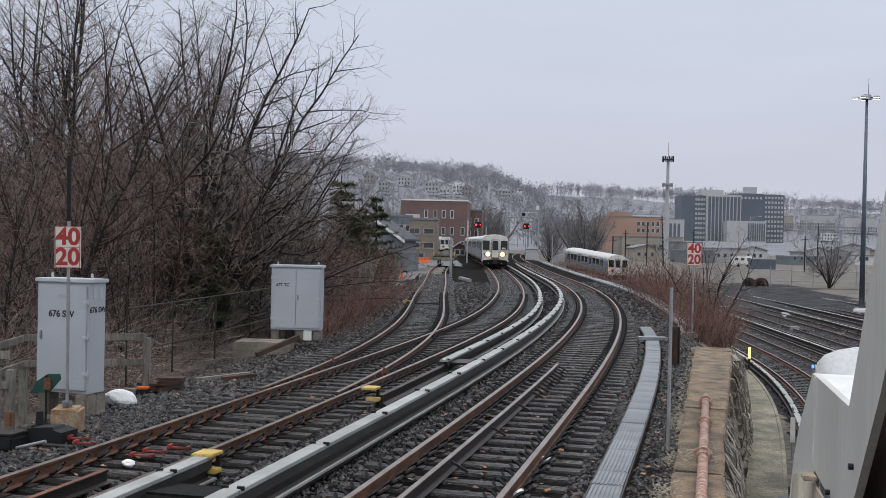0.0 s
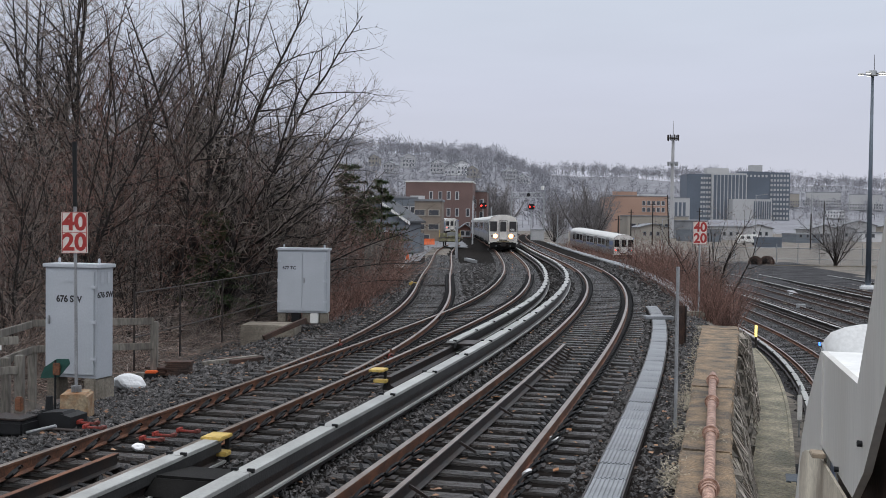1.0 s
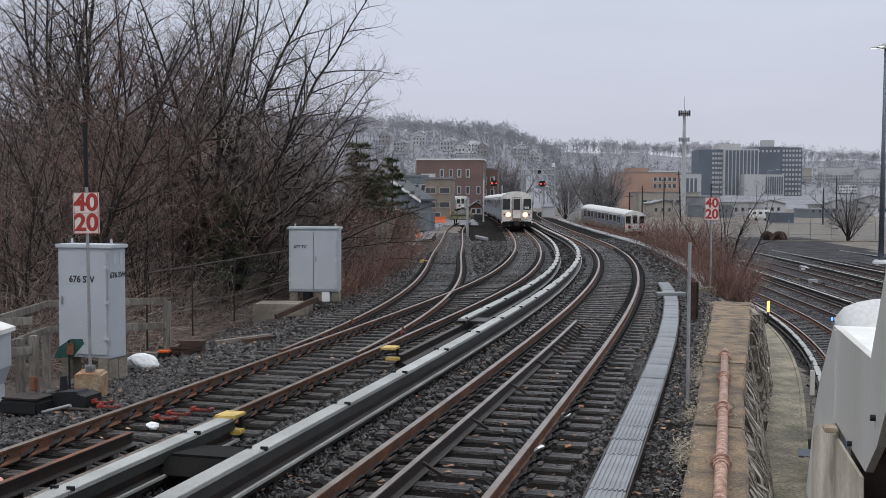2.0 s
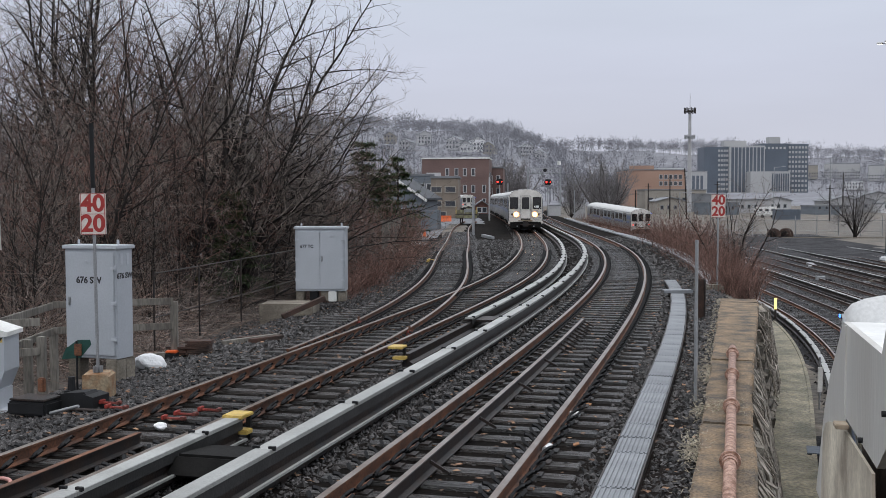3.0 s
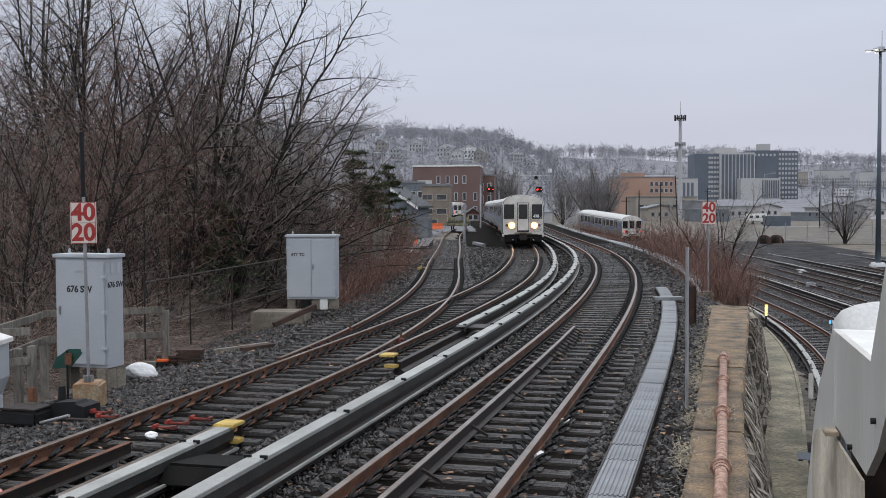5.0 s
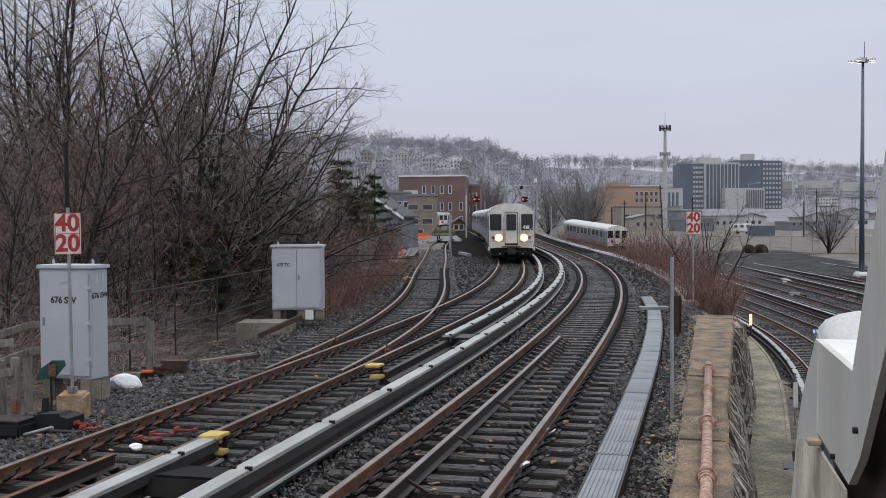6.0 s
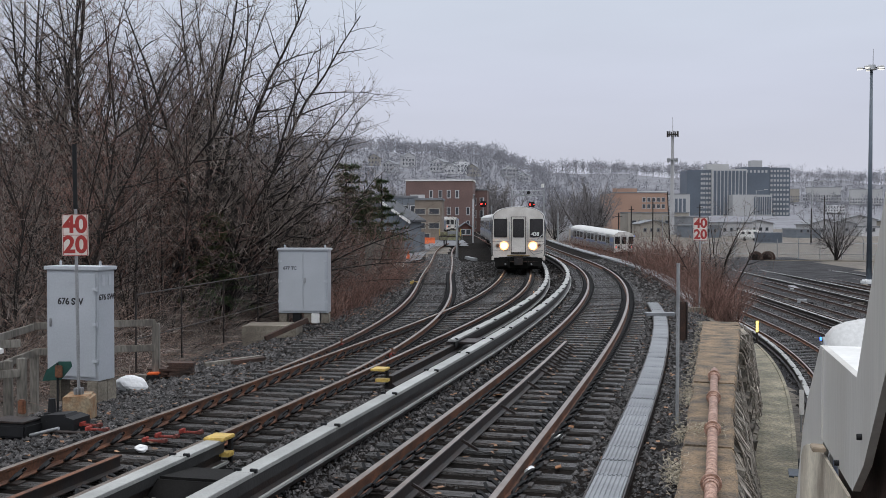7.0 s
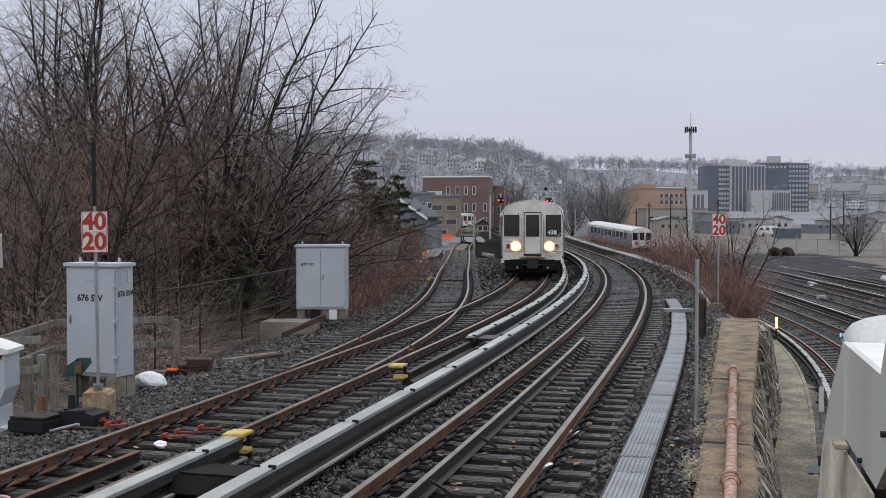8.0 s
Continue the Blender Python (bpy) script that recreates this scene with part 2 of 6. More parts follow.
def tubes(segs, sides=4):
    """Tapered tubes between pairs of points: rows x0 y0 z0 x1 y1 z1 r0 r1. Open ended, as numpy verts and quads."""
    a = np.asarray(segs, dtype=float)
    p, q, r0, r1 = a[:, 0:3], a[:, 3:6], a[:, 6], a[:, 7]
    d = q - p
    d /= np.maximum(np.linalg.norm(d, axis=1, keepdims=True), 1e-9)
    up = np.where(np.abs(d[:, 2:3]) > .9, np.array([[1., 0, 0]]), np.array([[0, 0, 1.]]))
    u = np.cross(d, up)
    u /= np.linalg.norm(u, axis=1, keepdims=True)
    w = np.cross(d, u)
    rings = []
    for k in range(sides):
        c, s = math.cos(2 * math.pi * k / sides), math.sin(2 * math.pi * k / sides)
        o = u * c + w * s
        rings.append((p + o * r0[:, None], q + o * r1[:, None]))
    n = len(a)
    v = np.empty((n, sides, 2, 3))
    for k, (lo, hi) in enumerate(rings):
        v[:, k, 0], v[:, k, 1] = lo, hi
    base = np.arange(n)[:, None] * sides * 2
    k = np.arange(sides)
    k2 = (k + 1) % sides
    f = np.stack([base + k * 2, base + k2 * 2, base + k2 * 2 + 1, base + k * 2 + 1], axis=2)
    return v.reshape(-1, 3), f.reshape(-1, 4)


# ---- the lines of the tracks ----
class Line:
    """A track's centre line: start, heading (clockwise from +y) and curvature at nodes along it."""

    def __init__(self, x, y, h, nodes, step=.25):
        s = np.array([n[0] for n in nodes], float)
        self.s = np.arange(0, s[-1], step)
        k = np.interp(self.s, s, [n[1] for n in nodes])
        self.h = h + np.r_[0, np.cumsum((k[1:] + k[:-1]) / 2 * step)]
        self.x = x + np.r_[0, np.cumsum(np.sin((self.h[1:] + self.h[:-1]) / 2) * step)]
        self.y = y + np.r_[0, np.cumsum(np.cos((self.h[1:] + self.h[:-1]) / 2) * step)]

    def at(self, s, off=0.0):
        x, y, h = np.interp(s, self.s, self.x), np.interp(s, self.s, self.y), np.interp(s, self.s, self.h)
        return x + off * np.cos(h), y - off * np.sin(h), h

    def s_of_y(self, y):
        return float(np.interp(y, self.y, self.s))


LINE_A = Line(-2.863, 0, .2589, [(0, 0), (7.86, .0004), (27.9, -.00366), (47.9, -.00479), (67.9, -.00298), (87.9, .00069), (117.9, .0001), (168, .0005), (300, .0008)])
LINE_B = Line(-7.44, 0, .266, [(0, 0), (10.4, -.0006), (25.4, -.0014), (40.4, -.00717), (55.4, -.0027), (70.4, -.0022), (90.4, -.00027), (120.4, -.0006), (300, .0010)])
LINE_C = Line(-2.2566, 20, .215, [(0, -.011), (10, -.00903), (20, -.00487), (35, .00188), (50, -.00106), (85, .0015), (130, 0)])
LINE_D = Line(2.42, 0, .335, [(0, 0), (28, -.001), (45, -.008), (60, -.006), (75, 0), (140, 0)])
Z_A, Z_B, Z_D = 0.0, -.19, -3.5

# ---- ground: one sheet, from the ballast to the hill ----
def smooth(a, b, v):
    t = np.clip((v - a) / (b - a), 0, 1)
    return t * t * (3 - 2 * t)


def wall_x(y):
    return 2.41 + .2736 * (y - 10.2)


WALL_END = 28.6


def yard_z(y):
    return np.interp(y, [-100, 100, 160, 260, 420, 700], [-3.72, -3.72, -2.9, -2.2, -.6, 6])


def hill_z(x, y):
    ridge = np.interp(x, [-2500, -400, -60, 60, 150, 210, 340, 470, 2500], [70, 66, 58, 54, 50, 53, 49, 42, 36])
    start = np.interp(x, [50, 130], [430, 840])
    lumps = 4 * np.sin(x * .021 + 1.3) * np.sin(y * .013) + 2.5 * np.sin(x * .05 + y * .03)
    t = np.clip((y - start) / (np.interp(x, [50, 130], [1050, 1270]) - start), 0, 1)
    return t * t * (3 - 2 * t) * (ridge + lumps)


def ground_z(x, y):
    xa = np.interp(y, LINE_A.y, LINE_A.x)
    xb = np.interp(y, LINE_B.y, LINE_B.x)
    xc = np.where((y > 20) & (y < 150), np.interp(y, LINE_C.y, LINE_C.x), xb)
    left = np.minimum(xb, xc)
    u = x - xa
    z = np.where(x < xb, -.42, np.interp((x - xb) / np.maximum(xa - xb, .1), [0, .45, .62, 1], [-.42, -.42, -.22, -.22]))
    v = left - x
    z = np.where(v > 1.6, np.interp(v, [1.6, 2.6, 3.7, 4.7, 7, 14, 40], [-.42, -.5, -.62, -.95, -1.4, -1.8, -2.5]), z)
    z = np.where((x < left) & (y > 60), np.maximum(z, -.6 - .004 * (y - 60)), z)
    low = yard_z(y)
    behind = smooth(0, .15, x - wall_x(y) - .35)
    slope = smooth(2.9, 8.2, u)
    near = np.where(u > 0, np.interp(u, [0, 2.2, 2.9], [-.22, -.22, -.12]), z)
    right = np.where(y < WALL_END, near * (1 - behind) + low * behind, near * (1 - slope) + low * slope)
    edge = np.interp(y, LINE_D.y, LINE_D.x) - 3.75
    bank = np.interp(y, [28, 50], [-.3, -2.4])
    shoulder = np.where(x < edge, near + (bank - near) * np.clip((x - xa - 2.9) / np.maximum(edge - xa - 2.9, .3), 0, 1), low)
    right = np.where((y >= WALL_END) & (y < 50) & (u > 2.9), shoulder, right)
    z = np.where(u > 0, right, z)
    far = smooth(130, 230, y)
    flat = np.interp(x, [-60, 15, 40], [.3, -.3, -2.0]) + (low + 2.2) * smooth(200, 420, y)
    z = z * (1 - far) + np.where(u > 6, low, flat) * far
    return z + hill_z(x, y)


def spaced(lo, hi, parts):
    out = []
    for a, b, step in parts:
        out += list(np.arange(a, b, step))
    return np.array([lo] + out + [hi], float)


gx = np.unique(np.concatenate([[-2500, -1500, -900], np.arange(-600, -60, 30), np.arange(-60, -14, 2), np.arange(-14, 30, .35), np.arange(30, 90, 2), np.arange(90, 620, 30), [700, 900, 1500, 2500]]))
gy = np.unique(np.concatenate([[-200, -60], np.arange(-20, 70, .6), np.arange(70, 140, 1.0), np.arange(140, 200, 3), np.arange(200, 1200, 25), [1300, 1600, 2200, 3500]]))
GX, GY = np.meshgrid(gx, gy)
GZ = ground_z(GX, GY)
nx, ny = len(gx), len(gy)
idx = np.arange(nx * ny).reshape(ny, nx)
quads = np.stack([idx[:-1, :-1], idx[:-1, 1:], idx[1:, 1:], idx[1:, :-1]], axis=2).reshape(-1, 4)
cxm, cym = (GX[:-1, :-1] + GX[1:, 1:]) / 2, (GY[:-1, :-1] + GY[1:, 1:]) / 2
xa_, xb_ = np.interp(cym, LINE_A.y, LINE_A.x), np.interp(cym, LINE_B.y, LINE_B.x)
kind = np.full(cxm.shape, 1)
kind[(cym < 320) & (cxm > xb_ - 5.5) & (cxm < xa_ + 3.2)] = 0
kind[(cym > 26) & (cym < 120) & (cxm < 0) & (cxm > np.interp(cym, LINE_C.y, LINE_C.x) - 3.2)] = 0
kind[(cym < 165) & (cxm > xa_ + 7) & (cxm < 46 + .1 * (cym - 60))] = 2
kind[(cym < WALL_END) & (cxm > wall_x(cym) + .3) & (cxm < 50)] = 2
kind[(cym > 62) & (cym < 420) & (cxm < np.interp(cym, LINE_C.y, LINE_C.x) - 2.2) & (cxm > -16)] = 3
kind[(cym > 130) & (cym < 420) & (cxm < xb_ - 3.5) & (cxm > -25)] = 3
kind[(cym < 120) & (cxm < xb_ - 5.5) & (cxm < np.where(cym > 26, np.interp(cym, LINE_C.y, LINE_C.x) - 3.2, 1e3)) & ((cym < 62) | (cxm < -16))] = 5
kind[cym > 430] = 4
ground = mesh_ob("ground", np.stack([GX.ravel(), GY.ravel(), GZ.ravel()], 1), quads, [BALLAST_SHADE, EARTH, DIRT, ASPHALT, HAZESOIL, LITTER], slots=kind.ravel(), smooth=True)
tagged(ground, "dark wet ballast with painted gap shade, yard dirt and dead grass rising to a haze-paled wooded hill", "ground", kind="structure")


# ---- tracks ----
PROFILE = [(-.07, -.172), (.07, -.172), (.07, -.160), (.012, -.140), (.010, -.045), (.036, -.034), (.037, -.006), (.030, 0), (-.030, 0), (-.037, -.006), (-.036, -.034), (-.010, -.045), (-.012, -.140), (-.07, -.160)]


def sweep(name, line, profile, off, z, s0, s1, step, mats, parent, top=(), label=""):
    ss = np.linspace(s0, s1, max(2, int((s1 - s0) / step) + 1))
    x, y, h = line.at(ss, off)
    c, s = np.cos(h), np.sin(h)
    pr = np.array(profile)
    zz = z(ss) if callable(z) else np.full(len(ss), z)
    v = np.empty((len(ss), len(pr), 3))
    v[:, :, 0] = x[:, None] + pr[None, :, 0] * c[:, None]
    v[:, :, 1] = y[:, None] - pr[None, :, 0] * s[:, None]
    v[:, :, 2] = zz[:, None] + pr[None, :, 1]
    n, k = len(ss), len(pr)
    faces, slots = [], []
    for i in range(n - 1):
        for j in range(k):
            j2 = (j + 1) % k
            faces.append((i * k + j, i * k + j2, (i + 1) * k + j2, (i + 1) * k + j))
            slots.append(1 if j in top else 0)
    faces += [tuple(range(k))[::-1], tuple(range((n - 1) * k, n * k))]
    slots += [0, 0]
    return mesh_ob(name, v.reshape(-1, 3), faces, mats, parent, label, slots)


def box_mesh(name, sx, sy, sz, material, bevel=.0):
    bm = box(sx, sy, sz, 0, 0, -sz, None, bevel)
    me = bpy.data.meshes.new(name)
    bm.to_mesh(me)
    bm.free()
    me.materials.append(material)
    return me


def lay_ties(parent, line, z, s0, s1, length, rng, off=0.0, step=.54, mesh=None):
    me = mesh or box_mesh("tie", length, .23, .18, TIE, .012)
    for s in np.arange(s0, s1, step):
        x, y, h = line.at(s + rng.uniform(-.03, .03), off + rng.uniform(-.05, .05))
        ob = new("tie", me)
        ob.parent = parent
        ob.matrix_basis = Matrix.Translation((x, y, z - .185 + rng.uniform(-.006, .006))) @ Matrix.Rotation(-h + rng.uniform(-.012, .012), 4, 'Z')
    return me


def fasteners(parent, line, z, s0, s1, offs=(-.752, .752), step=.54):
    """Tie plates, and a curled spring clip on each side of each rail."""
    segs, pv, pf = [], [], []
    for s in np.arange(s0, s1, step):
        for o in offs:
            x, y, h = line.at(s, o)
            c, sn = math.cos(h), math.sin(h)
            b = len(pv)
            for a, d, e in ((-.19, -.09, 0), (.19, -.09, 0), (.19, .09, 0), (-.19, .09, 0), (-.19, -.09, .02), (.19, -.09, .02), (.19, .09, .02), (-.19, .09, .02)):
                pv.append((x + a * c + d * sn, y - a * sn + d * c, z - .187 + e))
            pf += [tuple(b + i for i in q) for q in ((4, 5, 6, 7), (0, 1, 5, 4), (1, 2, 6, 5), (2, 3, 7, 6), (3, 0, 4, 7))]
            if y > 60:
                continue
            for side in (-1, 1):
                last = None
                for t in np.linspace(0, 1, 8):
                    ang = t * 2 * math.pi * .86 + .6
                    a, d, e = side * (.145 + .08 * math.cos(ang)), .085 * math.sin(ang) - .01, -.08 + .062 * math.sin(ang + 1)
                    p = (x + a * c + d * sn, y - a * sn + d * c, z + e)
                    if last:
                        segs.append((*last, *p, .022, .022))
                    last = p
    v, f = tubes(segs, 4)
    tagged(mesh_ob("spring_clips", v, f, BLACK, parent), kind="stuff")
    tagged(mesh_ob("tie_plates", pv, pf, DARKSTEEL, parent), kind="stuff")


TOPFACES = (6, 7, 8)
rng = random.Random(5)
track_a = empty("track_1", Matrix(), "curved outer track with worn rails on dark wooden ties", "railway track", kind="structure")
sa, sa1 = LINE_A.s_of_y(3), LINE_A.s_of_y(280)
for o in (-.752, .752):
    sweep("rail", LINE_A, PROFILE, o, Z_A, sa, sa1, .7, [RUST, RAILTOP], track_a, TOPFACES)
TIE_MESH = lay_ties(track_a, LINE_A, Z_A, LINE_A.s_of_y(6), LINE_A.s_of_y(150), 2.6, rng)
fasteners(track_a, LINE_A, Z_A, LINE_A.s_of_y(6), LINE_A.s_of_y(150))
guard = sweep("guard_rail", LINE_A, PROFILE, -.24, Z_A - .01, sa, LINE_A.s_of_y(23.8), .7, [DARKSTEEL, RAILTOP], track_a, (7,), "dark inner guard rail with angled braces")
brace = box_mesh("brace", .25, .014, .035, DARKSTEEL)
for s in list(np.arange(LINE_A.s_of_y(19.4), LINE_A.s_of_y(23.8), .42)) + [LINE_A.s_of_y(q) for q in (10.9, 13.1, 15.6, 17.9)]:
    x, y, h = LINE_A.at(s, -.06)
    ob = new("brace", brace)
    ob.parent = track_a
    ob.matrix_basis = Matrix.Translation((x, y, -.07)) @ Matrix.Rotation(-h - .25, 4, 'Z') @ Matrix.Rotation(.42, 4, 'Y')

track_b = empty("track_2", Matrix(), "curved inner track with a turnout, rusty rails on dark ties", "railway track", kind="structure")
sb = LINE_B.s_of_y(3)
for o in (-.752, .752):
    sweep("rail", LINE_B, PROFILE, o, Z_B, sb, LINE_B.s_of_y(280), .7, [RUST, RAILTOP], track_b, TOPFACES)
lay_ties(track_b, LINE_B, Z_B, LINE_B.s_of_y(6), LINE_B.s_of_y(18), 2.6, rng, mesh=TIE_MESH)
lay_ties(track_b, LINE_B, Z_B, LINE_B.s_of_y(18.3), LINE_B.s_of_y(25), 3.1, rng, -.25)
lay_ties(track_b, LINE_B, Z_B, LINE_B.s_of_y(25.2), LINE_B.s_of_y(33), 4.0, rng, -.7)
lay_ties(track_b, LINE_B, Z_B, LINE_B.s_of_y(33.4), LINE_B.s_of_y(125), 2.6, rng, mesh=TIE_MESH)
fasteners(track_b, LINE_B, Z_B, LINE_B.s_of_y(6), LINE_B.s_of_y(125))
sweep("guard_rail", LINE_B, PROFILE, .12, Z_B - .01, sb, LINE_B.s_of_y(13.2), .7, [DARKSTEEL, RUST], track_b, TOPFACES, "short dark guard rail")

track_c = empty("track_3", Matrix(), "rusty siding that leaves the turnout for a paved yard", "railway track", kind="structure")
for o in (-.752, .752):
    sweep("rail", LINE_C, PROFILE, o, Z_B + .004, 0.2, LINE_C.s_of_y(138), .7, [RUST, RAILTOP], track_c, TOPFACES)
lay_ties(track_c, LINE_C, Z_B, LINE_C.s_of_y(33.6), LINE_C.s_of_y(98), 2.6, rng, mesh=TIE_MESH)
fasteners(track_c, LINE_C, Z_B, LINE_C.s_of_y(24), LINE_C.s_of_y(98))


# ---- third rails under their covers ----
def third_rail(name, line, off, z, s0, s1, label, cover_from=None):
    th = empty(name, Matrix(), label, "third rail", "third rails beside the tracks")
    sweep("power_rail", line, [(-.10, -.36), (.11, -.36), (.11, -.30), (.04, -.26), (.05, -.12), (-.05, -.12), (-.04, -.26), (-.10, -.30)], off, z, s0, s1, .8, [DARKSTEEL], th)
    c0 = s0 if cover_from is None else cover_from
    sweep("side_board", line, [(.068, -.16), (.088, -.16), (.088, -.047), (.068, -.047)], off, z, c0, s1, .8, [COVERGAP], th, label="near-black strip under the cover")
    sweep("side_strip", line, [(.121, -.29), (.155, -.29), (.155, -.262), (.121, -.262)], off, z, c0, s1, .8, [COVER], th, label="pale strip along the foot of the rail")
    s = c0
    k = 0
    bracket = box_mesh("bracket", .07, .035, .04, BLACK)
    foot = box_mesh("insulator", .2, .14, .2, DARKSTEEL)
    while s < s1 - .1:
        e = min(s + 2.44, s1)
        sweep("cover_board", line, [(-.095, -.045), (.095, -.045), (.095, -.006), (.089, 0), (-.089, 0), (-.095, -.006)], off, z + rng.uniform(-.002, .002), s + .004, e - .004, .8, [COVER], th)
        for q in (s + .05,):
            for o_ in (-.085, .085):
                x, y, h = line.at(q, off + o_)
                ob = new("bracket", bracket)
                ob.parent = th
                ob.matrix_basis = Matrix.Translation((x, y, z + .026)) @ Matrix.Rotation(-h, 4, 'Z')
            x, y, h = line.at(q + .3, off - .02)
            ob = new("insulator", foot)
            ob.parent = th
            ob.matrix_basis = Matrix.Translation((x, y, z - .28)) @ Matrix.Rotation(-h, 4, 'Z')
        s = e
        k += 1
    return th


third_rail("third_rail", LINE_A, -1.65, .205, LINE_A.s_of_y(3), LINE_A.s_of_y(125), "third rail under a long pale grey cover board")
tb = third_rail("third_rail", LINE_B, 1.6, .01, LINE_B.s_of_y(19.6), LINE_B.s_of_y(125), "third rail with a pale cover that starts after a bare end", LINE_B.s_of_y(24.4))
tf = third_rail("third_rail", LINE_B, 1.33, .015, LINE_B.s_of_y(3), LINE_B.s_of_y(13.4), "short third rail with a pale cover and a yellow end")
for th, y, off in ((tf, 13.45, 1.33), (tb, 19.5, 1.45)):
    x, y, h = LINE_B.at(LINE_B.s_of_y(y), off)
    m = Matrix.Translation((x, y, 0)) @ Matrix.Rotation(-h, 4, 'Z')
    part("end_cap", box(.27, .34, .045, 0, 0, .0, None, .01), YELLOW, th, "yellow end cap").matrix_basis = m
    part("end_post", box(.05, .05, .3, .1, .1, -.3), BLACK, th).matrix_basis = m
    part("end_block", box(.24, .16, .06, .05, -.02, -.2, None, .01), YELLOW, th, "worn yellow block").matrix_basis = m


# ---- retaining wall, coping, pipe, walkway ----
def wall_frame(y):
    return Matrix.Translation((wall_x(y), y, 0)) @ Matrix.Rotation(-math.atan(.2736), 4, 'Z')


wall = empty("retaining_wall", wall_frame(0), "rough stone retaining wall with rust-stained coping and dry vines", "wall", kind="structure")
WL = WALL_END / math.cos(math.atan(.2736))
part("wall_core", prism([(.12, -.05), (.52, -.05), (1.18, -3.9), (-.3, -3.9)], WL - .2), MORTAR, wall)
rng = random.Random(11)


def rough_block(sx, sy, sz, jitter, seed, bevel=.02):
    """A hewn block with uneven corners; returns a mesh whose front is local +x."""
    r = random.Random(seed)
    bm = box(sx, sy, sz, 0, 0, -sz / 2, None, bevel)
    for v in bm.verts:
        v.co += Vector((r.uniform(-1, 1), r.uniform(-1, 1), r.uniform(-1, 1))) * jitter
    me = bpy.data.meshes.new("stone")
    bm.to_mesh(me)
    bm.free()
    return me


def put(name, me, m, parent):
    ob = new(name, me)
    ob.parent = parent
    ob.matrix_basis = m
    return ob


cop = 8.0
while cop < WL - .4:
    ln = 5.17
    e = min(cop + ln, WL)
    bm = box(.60, e - cop - .03, .26, .29, (cop + e) / 2, -.26 + rng.uniform(-.015, .02), None, .025)
    bmesh.ops.subdivide_edges(bm, edges=[q for q in bm.edges if abs(q.verts[0].co.y - q.verts[1].co.y) > 1], cuts=14, use_grid_fill=True)
    for v in bm.verts:
        if v.co.x > .3:
            v.co.x += float(np.interp(v.co.y, [15, 28], [0, .34]))
        v.co.x += .010 * math.sin(v.co.y * 2.3) + rng.uniform(-.004, .004)
        v.co.z += rng.uniform(-.008, .008)
    part("coping_stone", bm, COPING, wall)
    cop = e
stones = [rough_block(.3, ln, .30, .03, i) for i, ln in enumerate((.42, .5, .58, .66, .74, .5))]
for me in stones:
    me.materials.append(STONEWALL)
count = 0
for row in range(9):
    z = -.42 - row * .37
    y = 8.5 + rng.uniform(0, .4)
    while y < WL - .1 and count < 292:
        k = rng.randrange(6)
        ln = (.42, .5, .58, .66, .74, .5)[k] + .05
        if z < 2.2 - .26 * y:
            y += ln
            continue
        put("stone", stones[k], Matrix.Translation((.42 + (-z) * .185 + rng.uniform(-.03, .04), y + ln / 2, z + rng.uniform(-.02, .02))) @ Matrix.Rotation(rng.uniform(-.06, .06), 4, 'Z') @ Matrix.Rotation(.18, 4, 'Y'), wall)
        y += ln
        count += 1
big_stones = [rough_block(.55, .6, .42, .05, 20 + i, .03) for i in range(3)]
for me in big_stones:
    me.materials.append(STONEWALL)
for i, (x, y, z, a) in enumerate(((.55, 29.7, -.30, .1), (.15, 29.9, -.32, .0), (.85, 29.9, -.5, .3), (.95, 30.1, -.95, .2))):
    put("stone", big_stones[i % 3], Matrix.Translation((x, y, z)) @ Matrix.Rotation(a, 4, 'Z') @ Matrix.Rotation(a * .4, 4, 'X'), wall)
# the lower wall that goes on beside the walkway
curve_wall = empty("curved_wall", Matrix(), "overgrown stone wall curving beside the lower walkway", "wall", kind="structure")
cs0, cs1 = LINE_D.s_of_y(26.5), LINE_D.s_of_y(50)
sweep("wall_core", LINE_D, [(-4.3, -3.9), (-3.25, -3.9), (-3.55, -1.6), (-3.85, -.05), (-4.3, -.05)], 0, lambda ss: np.interp(ss, [cs0, cs1], [-.3, -2.3]), cs0, cs1, .6, [MORTAR], curve_wall)
n_c = 0
for row in range(10):
    for s in np.arange(cs0 + .2 * (row % 2), cs1, .72):
        topz = np.interp(s, [cs0, cs1], [-.35, -2.35])
        z = topz - .17 - row * .37
        if z < -3.5 or n_c > 280:
            continue
        k = rng.randrange(6)
        x, y, h = LINE_D.at(s, -3.72 + (topz - z) * .16)
        put("stone", stones[k], Matrix.Translation((x, y, z)) @ Matrix.Rotation(-h + rng.uniform(-.06, .06), 4, 'Z') @ Matrix.Rotation(.16, 4, 'Y'), curve_wall)
        n_c += 1
segs = []
for i in range(420):
    s = rng.uniform(cs0, cs1 - 1)
    topz = float(np.interp(s, [cs0, cs1], [-.3, -2.3]))
    z = topz - rng.uniform(-.15, .8)
    r = rng.choice((.008, .01, .014, .02))
    x, y, h = LINE_D.at(s, -3.55 + (topz - z) * .16)
    for k in range(rng.randrange(3, 9)):
        s += rng.uniform(-.3, .2)
        nz = max(-3.3, z - rng.uniform(.1, .35))
        qx, qy, h = LINE_D.at(s, -3.52 + (topz - nz) * .16 + rng.uniform(0, .16))
        segs.append((x, y, z, qx, qy, nz, r, r * .9))
        x, y, z = qx, qy, nz
v, f = tubes(segs, 4)
tagged(mesh_ob("vines", v, f, VINE, curve_wall), kind="stuff")
